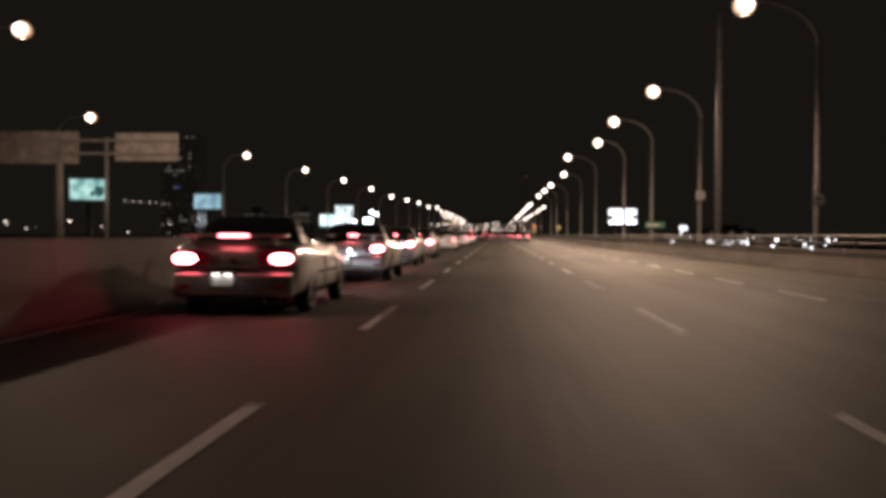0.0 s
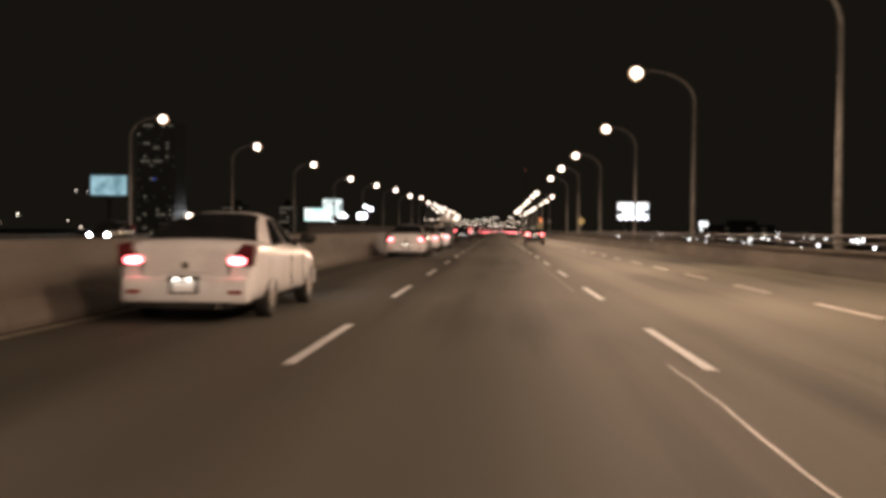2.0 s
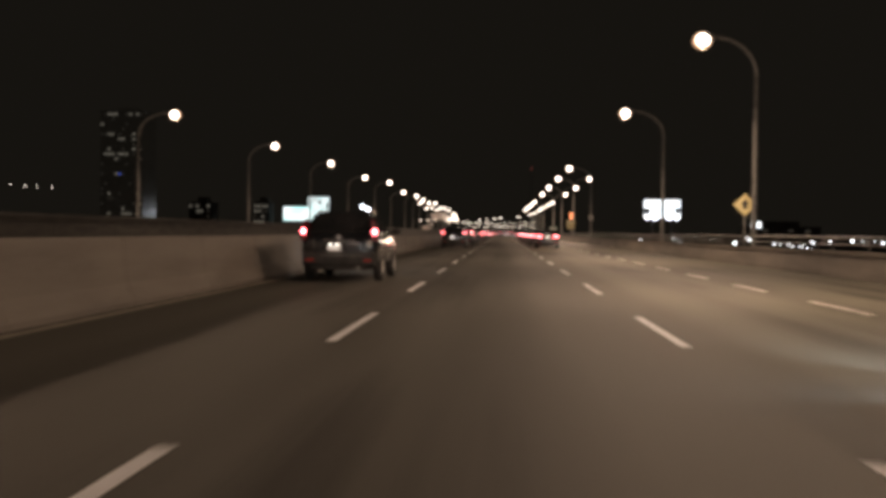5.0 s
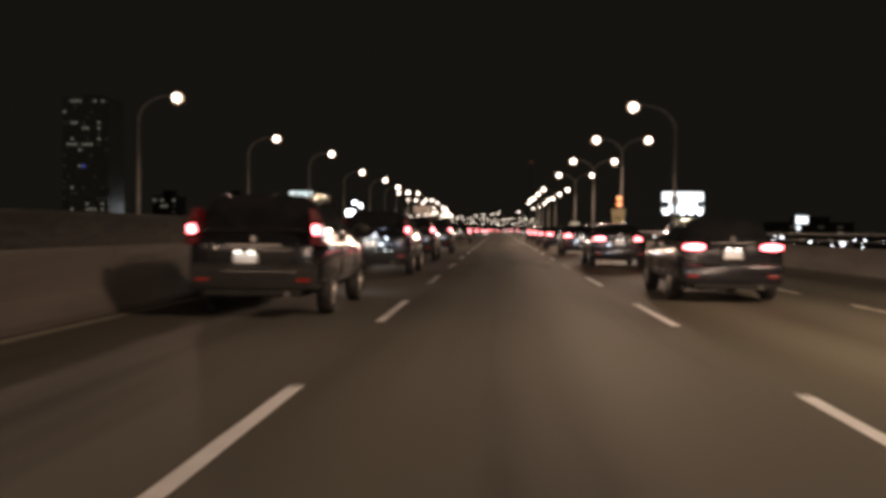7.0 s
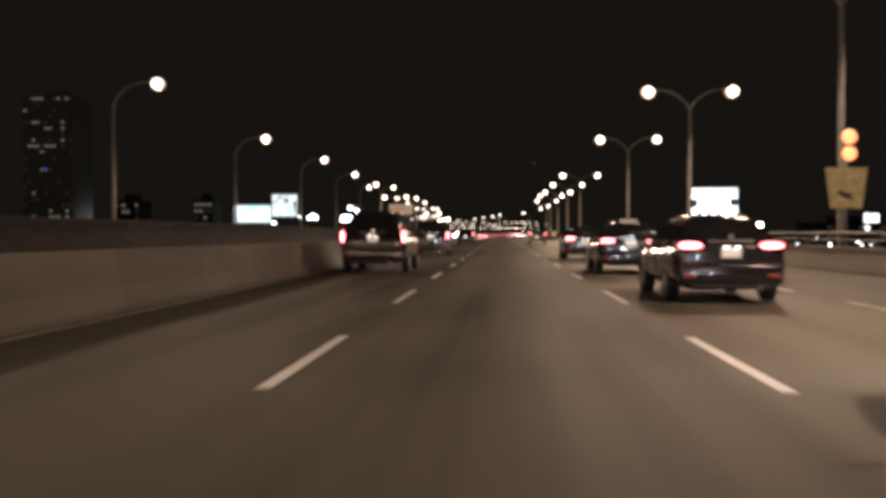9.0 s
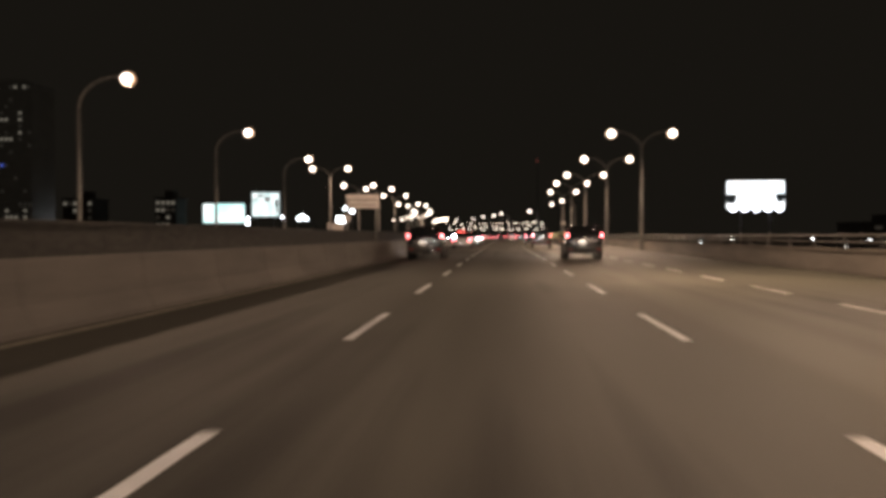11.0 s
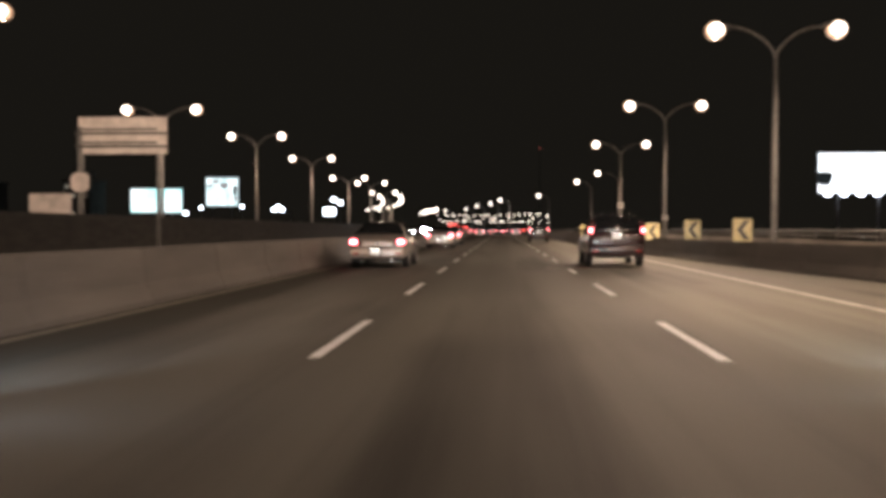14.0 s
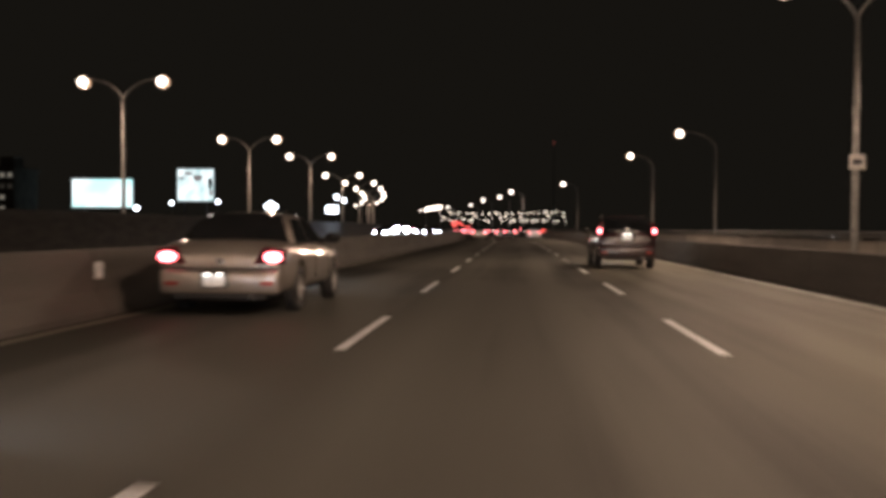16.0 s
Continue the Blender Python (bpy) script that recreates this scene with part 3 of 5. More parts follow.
for off, y, z in ((-22.75, 456.8, 10.0), (-22.75, 483.0, 9.12), (-22.75, 509.1, 9.75), (-22.75, 536.4, 9.6), (-22.45, 563.5, 8.65), (-22.3, 591.0, 9.15), (-22.25, 618.0, 8.45), (-22.4, 645.0, 8.6), (-22.6, 672.0, 8.7), (-22.75, 700.0, 8.8), (-22.75, 728.0, 9.0), (-22.75, 757.0, 9.0), (-22.75, 790.0, 9.0), (-22.75, 830.0, 9.0)):
    far_lamp = copy_thing(two, at_road(off, y, z - 9.3))
    far_lamp["group"] = LEFT

def street_light(x, y, z, share, across, cone):
    """The two beams that a lamp throws up and down the road, leaning over the lanes, cut off below the horizon."""
    for along in (-11.0, 11.0):
        data = bpy.data.lights.new("street_light", "SPOT")
        data.energy, data.color, data.shadow_soft_size = LAMP_WATTS * share, LAMP_COLOUR, 0.3
        data.spot_size, data.spot_blend = radians(cone), 1.0
        new("street_light", data).matrix_basis = look((x, y, z), (x + across, y + along, z - 9.0))


for lamp in [o for o in scene.objects if o.name.startswith("street_lamp") and -30 < o.location.y < 700]:
    for bowl in [o for o in lamp.children_recursive if o.name.startswith("bowl")]:
        reach = sum((Vector(c) for c in bowl.bound_box), Vector()) / 8
        spot = lamp.matrix_basis @ reach
        if spot.x > 0:
            outer = spot.x > lamp.location.x
            street_light(spot.x, spot.y, spot.z - 0.5, 0.5 if outer else 1.0, 2.0 if outer else -5.0, 152)
        else:
            street_light(spot.x, spot.y, spot.z - 0.5, 0.62 if lamp.location.y < 450 else 0.36, 6.0, 156)

# a plain mast beside the parapet
mast = thing("mast", "tall plain grey steel mast without a lamp", "mast", m=pose(11.0, 52.7, 0))
bm = bmesh.new()
tube(bm, [(0, 0, 0), (0, 0, 6), (0, 0, 12.5)], [0.19, 0.16, 0.12], 12)
part("pole", bm, M_GALV, mast, smooth=True)
bm = bmesh.new()
box(bm, -0.25, 0.25, -0.25, 0.25, 0, 0.06, 0.01)
part("base_plate", bm, M_GALV, mast)


# ---- signs on the right ----
def plate_sign(x, y, z, w, h, sheet, label, bars, category="road sign", post=False, bar_sheet=None):
    """A bent-edged plate with brackets and plain bars where its writing is."""
    sign = thing("road_sign", label, category, m=pose(x, y, 0))
    bm = bmesh.new()
    box(bm, -w / 2, w / 2, -0.02, 0.0, z - h / 2, z + h / 2, 0.008)
    face = part("plate", bm, sheet, sign)
    for bx, bz, bw, bh in bars:
        bm = bmesh.new()
        box(bm, bx - bw / 2, bx + bw / 2, -0.026, -0.0205, z + bz - bh / 2, z + bz + bh / 2)
        part("print_bar", bm, bar_sheet or M_BAR, face)
    bm = bmesh.new()
    for bz in (-0.3 * h, 0.3 * h):
        box(bm, -0.3 * w, 0.3 * w, 0.0, 0.05, z + bz - 0.02, z + bz + 0.02)
    part("bracket", bm, M_GALV, sign)
    if post:
        bm = bmesh.new()
        tube(bm, [(0, 0.06, 0), (0, 0.06, z + h / 2)], 0.035, 8)
        part("post", bm, M_GALV, sign, smooth=True)
    return sign


small_bars = [(0.0, 0.06, 0.22, 0.10), (0.0, -0.11, 0.28, 0.05)]
plate_sign(11.12, 57.83, 3.40, 0.48, 0.46, M_WHITE_SHEET, "small white sign with dark print on a lamp pole", small_bars)
plate_sign(11.0, 36.33, 2.40, 0.36, 0.36, M_WHITE_SHEET, "small white sign with dark print on a lamp pole", small_bars)
plate_sign(11.16, 273.23, 3.20, 0.46, 0.56, M_WHITE_SHEET, "small white sign with dark print on a lamp pole", small_bars)
plate_sign(11.05, 513.03, 3.45, 0.52, 0.48, M_WHITE_SHEET, "small white sign with dark print on a lamp pole", [(0.0, 0.0, 0.28, 0.18)])
plate_sign(10.62, 484.23, 1.95, 0.34, 0.34, M_WHITE_SHEET, "small white sign with dark print on a lamp pole", small_bars)
plate_sign(10.95, 73.28, 1.88, 1.35, 0.42, M_GREEN_SHEET, "narrow green sign with pale print beside a lamp pole", [(-0.1, 0.0, 0.85, 0.14)], bar_sheet=M_WHITE_SHEET)
plate_sign(10.5, 350.78, 2.12, 1.3, 0.40, M_PALE_GREEN, "narrow pale green sign with white print beside a lamp pole", [(-0.1, 0.0, 0.85, 0.16)], bar_sheet=M_WHITE_SHEET)

diamond = thing("warning_sign", "yellow diamond warning sign on a thin post", "road sign", m=pose(11.2, 192.9, 0))
bm = bmesh.new()
prism(bm, [(0, 2.05), (0.53, 2.58), (0, 3.11), (-0.53, 2.58)], -0.02, 0.0)
face = part("plate", bm, M_YELLOW, diamond)
bm = bmesh.new()
prism(bm, [(-0.10, 2.40), (0.10, 2.40), (0.10, 2.62), (0.18, 2.62), (0.0, 2.84), (-0.18, 2.62), (-0.10, 2.62)], -0.027, -0.0205)
part("print_mark", bm, M_BLACK_SHEET, face)
bm = bmesh.new()
tube(bm, [(0, 0.05, 0), (0, 0.05, 3.0)], 0.04, 8)
part("post", bm, M_GALV, diamond, smooth=True)

beacon = thing("beacon_sign", "yellow tapered sign with a dark mark under two lit amber beacons", "road sign", m=pose(10.25, 296.8, 0))
bm = bmesh.new()
prism(bm, [(-0.46, 1.88), (0.46, 1.88), (0.62, 3.10), (-0.62, 3.10)], -0.03, 0.0)
face = part("plate", bm, M_YELLOW, beacon)
bm = bmesh.new()
prism(bm, [(-0.28, 2.30), (0.02, 2.16), (0.26, 2.08), (0.12, 2.22), (0.22, 2.30), (-0.05, 2.34), (-0.2, 2.44)], -0.037, -0.0305)
part("print_mark", bm, M_BLACK_SHEET, face)
bm = bmesh.new()
prism(bm, [(-0.50, 2.76), (0.50, 2.84), (0.51, 2.88), (-0.51, 2.80)], -0.037, -0.0305)
part("print_bar", bm, M_MARK_OLD, face)
bm = bmesh.new()
tube(bm, [(0, 0.06, 0), (0, 0.06, 4.0)], 0.06, 10)
part("post", bm, M_GALV, beacon, smooth=True)
for z in (3.52, 4.02):
    bm = bmesh.new()
    tube(bm, [(0.08, 0.10, z), (0.08, -0.02, z)], [0.20, 0.24], 18)
    lamp_case = part("beacon_case", bm, M_YELLOW, beacon, smooth=True)
    bm = bmesh.new()
    ball(bm, (0.08, -0.03, z), (0.21, 0.11, 0.21), 18, 12)
    part("beacon_lens", bm, M_AMBER, lamp_case, "glaring amber lens", smooth=True)


# chevron panels on the ramp barrier
def chevron(label):
    sign = thing("chevron_sign", label, "road sign", "chevron signs on the ramp barrier")
    bm = bmesh.new()
    box(bm, -0.30, 0.30, -0.14, -0.12, 0.06, 0.78, 0.01)
    face = part("plate", bm, M_YELLOW, sign)
    bm = bmesh.new()
    prism(bm, [(-0.17, 0.42), (0.05, 0.73), (0.22, 0.73), (0.0, 0.42), (0.22, 0.11), (0.05, 0.11)], -0.147, -0.1405)
    part("chevron_mark", bm, M_BLACK_SHEET, face)
    for x in (-0.18, 0.18):
        bm = bmesh.new()
        box(bm, x - 0.025, x + 0.025, -0.12, -0.07, 0.02, 0.72)
        part("bracket", bm, M_GALV, sign)
    return sign


first = chevron("yellow panel with a black chevron on the concrete barrier")
first.matrix_basis = pose(inner_line(435.5) - 0.05, 435.5, 0.72, 0, 0, -4)
for y, z in ((449.4, 0.74), (455.8, 0.74), (463.0, 0.66), (491.1, 0.68)):
    copy_thing(first, pose(inner_line(y) - 0.05, y, z, 0, 0, -4))


# ---- overhead sign gantries above the opposite lanes, seen from behind ----
def gantry(y, x_left, x_right, panels, beam_z, label):
    g = thing("sign_gantry", label, "sign gantry", m=pose(0, y, 0))
    for x, r in ((x_left, 0.2), (x_right, 0.11)):
        bm = bmesh.new()
        tube(bm, [(x, 0.3, 0), (x, 0.3, beam_z + 0.5)], [r, r * 0.8], 12)
        part("post", bm, M_GALV, g, smooth=True)
    for dz in (-0.35, 0.35):
        bm = bmesh.new()
        box(bm, x_left, max([p[1] for p in panels] + [x_right]), 0.05, 0.17, beam_z + dz - 0.06, beam_z + dz + 0.06, 0.01)
        part("beam", bm, M_GALV, g)
    for x0, x1, z0, z1 in panels:
        count = max(2, round((x1 - x0) / 1.2))
        for i in range(count):
            bm = bmesh.new()
            a, b = x0 + (x1 - x0) * i / count, x0 + (x1 - x0) * (i + 1) / count
            box(bm, a + 0.01, b - 0.01, 0.2, 0.24, z0, z1, 0.006)
            sheet = part("panel", bm, M_ALU_DULL, g)
            bm = bmesh.new()
            for f in (0.2, 0.8):
                xm = a + (b - a) * f
                box(bm, xm - 0.03, xm + 0.03, 0.14, 0.2, z0 + 0.04, z1 - 0.04)
            part("stiffener", bm, M_GALV, sheet)
    return g


gantry(53.6, -24.1, -21.5, [(-34.0, -23.0, 4.85, 6.6), (-21.0, -17.5, 5.0, 6.5)], 5.75, "grey sign gantry over the opposite lanes, seen from behind")
g2 = gantry(469.0, -22.5, -18.3, [], 6.1, "pale sign gantry with ribbed panel backs over the opposite lanes")
for z0, z1 in ((5.15, 5.50), (5.58, 6.18), (6.27, 7.10)):
    bm = bmesh.new()
    box(bm, -22.6, -17.8, 0.2, 0.24, z0, z1, 0.012)
    part("panel", bm, M_ALU, g2)
for z in (5.54, 6.225):
    bm = bmesh.new()
    box(bm, -22.75, -17.78, 0.12, 0.20, z - 0.055, z + 0.055, 0.01)
    part("rail", bm, M_STEEL_DARK, g2)
bm = bmesh.new()
prism(bm, [(-22.95, 3.35), (-22.75, 3.15), (-22.15, 3.15), (-21.95, 3.35), (-21.95, 3.95), (-22.15, 4.15), (-22.75, 4.15), (-22.95, 3.95)], 0.05, 0.09)
part("side_plate", bm, M_ALU, g2)
bm = bmesh.new()
box(bm, -25.3, -23.0, 0.2, 0.26, 1.95, 3.05, 0.01)
part("lower_panel", bm, M_ALU, g2)


# ---- billboards ----
def billboard(x0, x1, y, z0, z1, sheet, label, legs, lights=0, turn=0.0, blots=()):
    """A lit poster in a frame on legs, turned about its middle; blots are dark shapes of the print."""
    w, h = x1 - x0, z1 - z0
    board = thing("billboard", label, "billboard", m=pose((x0 + x1) / 2, y, 0, 0, 0, turn))
    bm = bmesh.new()
    box(bm, -w / 2, w / 2, 0.0, 0.25, z0, z1)
    sheet_ob = part("poster", bm, sheet, board)
    for bx, bz, rx, rz, mat in blots:
        bm = bmesh.new()
        prism(bm, [(bx * w + rx * w * math.cos(a) * (1 + 0.18 * math.sin(3 * a + bx)), z0 + bz * h + rz * h * math.sin(a) * (1 + 0.2 * math.cos(2 * a))) for a in (2 * math.pi * i / 16 for i in range(16))], -0.06, -0.005)
        part("printed_shape", bm, mat, sheet_ob)
    for name, a in (("frame_top", (-w / 2 - 0.2, w / 2 + 0.2, z1, z1 + 0.2)), ("frame_bottom", (-w / 2 - 0.2, w / 2 + 0.2, z0 - 0.25, z0)), ("frame_side", (-w / 2 - 0.2, -w / 2, z0, z1)), ("frame_side", (w / 2, w / 2 + 0.2, z0, z1))):
        bm = bmesh.new()
        box(bm, a[0], a[1], -0.12, 0.35, a[2], a[3])
        part(name, bm, M_STEEL_DARK, board)
    for f in legs:
        bm = bmesh.new()
        tube(bm, [(f * w, 0.6, -8.0), (f * w, 0.6, z1 - 0.4)], 0.35, 10)
        part("leg", bm, M_STEEL_DARK, board, smooth=True)
    for i in range(lights):
        x = -w / 2 + w * (i + 0.5) / lights
        bm = bmesh.new()
        tube(bm, [(x, 0.0, z0 - 0.2), (x, -1.3, z0 - 0.35)], 0.05, 6)
        arm = part("lamp_arm", bm, M_STEEL_DARK, board)
        bm = bmesh.new()
        ball(bm, (x, -1.4, z0 - 0.25), (0.9, 0.35, 0.5), 12, 8)
        part("flood_lamp", bm, M_BOARD_LAMP, arm, "bright white flood lamp")
    return board


M_BOARD_LAMP = glow("board_flood_lamp", (0.86, 0.88, 1.0), 9.0)
billboard(69.4, 86.8, 644.0, 9.3, 18.0, M_BOARD_WHITE, "large glaring white billboard on legs with flood lamps below", (-0.25, 0.25), 5, -3,
          [(-0.42, 0.36, 0.10, 0.22, M_POSTER_DARK), (0.425, 0.40, 0.08, 0.2, M_POSTER_DARK), (-0.44, 0.87, 0.03, 0.06, M_POSTER_GREY), (0.44, 0.85, 0.025, 0.09, M_POSTER_GREY)])
billboard(-140.8, -121.3, 794.0, 7.5, 16.4, M_BOARD_MINT, "large bright mint and white billboard", (-0.3, 0.3), 0, 3)
billboard(-149.0, -132.9, 920.0, 13.0, 27.0, M_BOARD_PALE, "large bright billboard with pale blotchy print", (-0.3, 0.3), 0, 3,
          [(0.06, 0.72, 0.13, 0.12, M_POSTER_GREY), (-0.2, 0.86, 0.12, 0.07, M_POSTER_GREY), (0.4, 0.55, 0.06, 0.22, M_POSTER_DARK), (0.42, 0.25, 0.05, 0.12, M_POSTER_GREY), (-0.38, 0.72, 0.08, 0.06, M_POSTER_GREY)])
billboard(-69.0, -63.2, 159.5, 6.4, 9.7, M_BOARD_TEAL, "teal backlit billboard with mottled print and a dark shape", (0.0,), 0, 6,
          [(0.30, 0.42, 0.13, 0.30, M_POSTER_TEAL), (0.12, 0.30, 0.06, 0.16, M_POSTER_TEAL)])
billboard(-69.0, -62.9, 226.0, 6.7, 10.0, M_BOARD_BLUE, "pale blue backlit billboard with mottled print", (0.0,), 0, 6)
for x, y, z in ((-119.5, 793, 7.2), (-151.5, 919, 12.0), (-130.5, 919, 12.6)):
    lamp = thing("flood_light", "bright white flood light on a pole near a billboard", "flood light", "flood lights by the billboards", pose(x, y, z))
    bm = bmesh.new()
    ball(bm, (0, 0, 0), (0.85, 0.5, 0.7), 12, 8)
    part("lens", bm, M_FAR_WHITE, lamp)
    bm = bmesh.new()
    tube(bm, [(0, 0.7, -8 - z), (0, 0.7, 0)], 0.15, 8)
    part("pole", bm, M_STEEL_DARK, lamp)

# lit signs on tall posts far beyond the opposite lanes
far_sign = thing("lit_sign", "far white lit sign with two lamps on tall posts", "sign", m=pose(-217.0, 1680.0, -8))
bm = bmesh.new()
box(bm, -7, 7, 0, 1, 27.5, 35.5, 0.5)
part("light_panel", bm, M_FAR_WHITE, far_sign)
for x, z in ((5.7, 46.5), (14.0, 42.5)):
    bm = bmesh.new()
    tube(bm, [(x, 1.5, 0), (x, 1.5, z)], 0.4, 8)
    mast_part = part("post", bm, M_STEEL_DARK, far_sign)
    bm = bmesh.new()
    ball(bm, (x, 0.5, z), (3.0, 1.0, 2.4), 10, 8)
    part("lamp", bm, M_FAR_WHITE, mast_part)
far_roof = thing("lit_canopy", "far lit canopy with three white lamps", "canopy", m=pose(-175.0, 1200.0, -8))
for x, z, r in ((-3.0, 24.5, 1.6), (0.2, 26.3, 1.9), (3.2, 24.6, 1.7)):
    bm = bmesh.new()
    ball(bm, (x, 0, z), (r, 0.8, r * 0.9), 10, 8)
    part("lamp", bm, M_FAR_WHITE, far_roof)
bm = bmesh.new()
box(bm, -5, 10, 0.5, 8, 21.5, 22.3)
for x in (-4.5, 9.5):
    box(bm, x - 0.3, x + 0.3, 1, 2, 0, 21.5)
part("roof", bm, M_STEEL_DARK, far_roof)

# small lit roadside board below the parapet
lit = thing("lit_sign", "small glaring white sign on a post beyond the parapet", "sign", m=pose(96.3, 536.0, 0.4))
for x0, x1, z0, z1 in ((-1.6, -0.15, 3.6, 6.1), (0.1, 2.2, 3.7, 6.0), (-1.3, -0.2, 1.6, 2.9)):
    bm = bmesh.new()
    box(bm, x0, x1, 0, 0.3, z0, z1, 0.06)
    part("light_panel", bm, M_BOARD_WHITE, lit)
bm = bmesh.new()
tube(bm, [(0, 0.5, -8), (0, 0.5, 6)], 0.16, 8)
part("post", bm, M_STEEL_DARK, lit)

# ---- buildings ----
def tower(x0, x1, y0, y1, top, floors, bays, label, seed, lit_floors, lit_share, blue=None, facade=None):
    """A block of flats; lit_floors gives the share of lit windows on some floors, counted from the top."""
    rng = random.Random(seed)
    b = thing("tower_block", label, "building", m=pose((x0 + x1) / 2, y0, -8))
    w, d, h = x1 - x0, y1 - y0, top + 8
    bm = bmesh.new()
    box(bm, -w / 2, w / 2, 0, d, 0, h)
    part("wall", bm, facade or M_FACADE, b)
    bm = bmesh.new()
    box(bm, -w / 2 - 0.4, w / 2 + 0.4, -0.4, d + 0.4, h, h + 0.8)
    box(bm, -w * 0.2, w * 0.25, d * 0.3, d * 0.7, h + 0.8, h + 4)
    part("roof", bm, facade or M_FACADE, b)
    pw, ph = w / bays, h / floors
    panes = {}
    for kind, material in (("lit", M_PANE_LIT), ("dim", M_PANE_DIM), ("dark", facade or M_PANE_DARK), ("blue", M_PANE_BLUE)):
        bm = bmesh.new()
        box(bm, -pw * 0.30, pw * 0.30, -0.12, -0.01, -ph * 0.2, ph * 0.2)
        panes[kind] = finish(bm, kind + "_pane", material)
    for f in range(floors):
        share = lit_floors.get(floors - 1 - f, lit_share)
        for c in range(bays):
            r = rng.random()
            kind = "blue" if (floors - 1 - f, c) == blue else "lit" if r < share else "dim" if r < share + 0.16 else "dark"
            piece("window", panes[kind], b, pose(-w / 2 + pw * (c + 0.5), 0, ph * (f + 0.5)))


tower(-299.0, -267.0, 885.0, 915.0, 88.0, 26, 12, "dark residential tower with a few bands of lit windows", 5, {0: 0.5, 4: 0.3, 5: 0.15, 8: 0.25, 12: 0.2, 13: 0.1, 19: 0.15, 20: 0.2}, 0.04, (12, 5))
tower(-152.0, -143.0, 760.0, 775.0, 17.5, 8, 4, "low dark block with a column of lit windows", 9, {0: 0.5, 1: 0.6, 2: 0.5, 3: 0.6}, 0.1, None, M_BRICK_DULL)
tower(-190.0, -177.0, 752.0, 770.0, 17.0, 8, 6, "low dark block with a few lit windows", 14, {0: 0.3, 1: 0.4}, 0.05, None, M_BRICK_DULL)
tower(150.0, 190.0, 760.0, 790.0, 6.0, 4, 8, "low dark shed with a few lit windows", 21, {}, 0.04, None, M_BRICK_DULL)

# rows of small lights on poles in the distance: too many to count
def light_field(name, material, label, spots):
    bm = bmesh.new()
    for x, y, z, r in spots:
        made = bmesh.ops.create_icosphere(bm, subdivisions=1, radius=r)["verts"]
        for v in made:
            v.co += Vector((x, y, z))
    ob = setting(name, bm, material, label, "stuff")
    ob["category"] = "distant lights"
    return ob


rng = random.Random(4)
warm, white, red = [], [], []
for height, count in ((9.4, 22), (7.4, 8), (5.6, 24)):
    for i in range(count):
        y = rng.uniform(950, 1060)
        x = (-0.073 + 0.124 * (i + rng.uniform(0.1, 0.9)) / count) * (y - 479)
        warm.append((x, y, 1.2 + (height - 1.2 + rng.gauss(0, 0.45)) * (y - 479) / 521, rng.uniform(0.20, 0.36)))
for i in range(7):
    warm.append((-45.3 + 1.25 * i, 1000.0, 11.0 + 0.25 * i + rng.uniform(-0.3, 0.3), rng.uniform(0.55, 0.75)))
for i in range(27):
    y = rng.uniform(420, 900)
    white.append((rng.uniform(0.08, 0.30) * y + 22, y, rng.uniform(-3.6, 1.2), rng.uniform(0.22, 0.5)))
for i in range(26):
    y = rng.uniform(300, 700)
    white.append((rng.uniform(28, 60) + 0.15 * y, y, rng.uniform(-4.2, -0.8), rng.uniform(0.2, 0.42)))
for i in range(12):
    y = rng.uniform(420, 800)
    warm.append((-rng.uniform(0.16, 0.5) * y - 20, y, rng.uniform(1, 9), rng.uniform(0.2, 0.4)))
for i in range(6):
    warm.append((-187.0, 498 + 11.7 * i, 17.5, 0.17))
for i in range(44):
    f = rng.random()
    y = 640 + 260 * f
    x = 5.8 - 34.0 * f + 5.0 * f * f
    red.append((x + rng.uniform(-9.0, 3.0) * (1 - 0.7 * f), y, 0.7 + 2.9 * f * f + rng.uniform(-0.2, 0.4), rng.uniform(0.15, 0.26)))
light_field("distant_street_lights", M_FAR_LAMP, "scattered warm street lights of the town far ahead", warm)
light_field("distant_white_lights", M_FAR_WHITE, "scattered white lights on the low ground beside the road", white)
light_field("distant_tail_lights", M_FAR_RED, "red glimmer of tail lights far ahead", red)
# a red aircraft lamp on a thin mast far ahead
M_MAST_RED = glow("mast_lamp", (1.0, 0.2, 0.15), 0.35)
far_mast = thing("radio_mast", "thin dark mast far ahead on the skyline", "mast", m=pose(40.0, 1500.0, -8))
bm = bmesh.new()
tube(bm, [(0, 0, 0), (0, 0, 95)], [0.6, 0.25], 8)
part("pole", bm, M_STEEL_DARK, far_mast)
bm = bmesh.new()
ball(bm, (0, 0, 95.5), (0.7, 0.7, 0.7), 8, 6)
part("mast_lamp", bm, M_MAST_RED, far_mast)

# ---- vehicles: rear bumper at y = 0, driving along +y ----
SEDAN = dict(length=4.75, half=0.90, sill=0.26, wheel=0.325, axles=(1.02, 3.75), roof=1.43, belt=0.93,
             top=((0.0, 0.84), (0.12, 0.98), (0.5, 1.02), (1.0, 1.0), (1.6, 0.95), (3.3, 0.93), (3.9, 0.88), (4.45, 0.78), (4.75, 0.60)),
             cabin=(0.55, 1.25, 2.55, 3.45), roof_half=0.60, tail=((0.46, 0.70), (0.86, 0.70), (0.86, 0.90), (0.60, 0.93)), core=(0.60, 0.84, 0.72, 0.86))
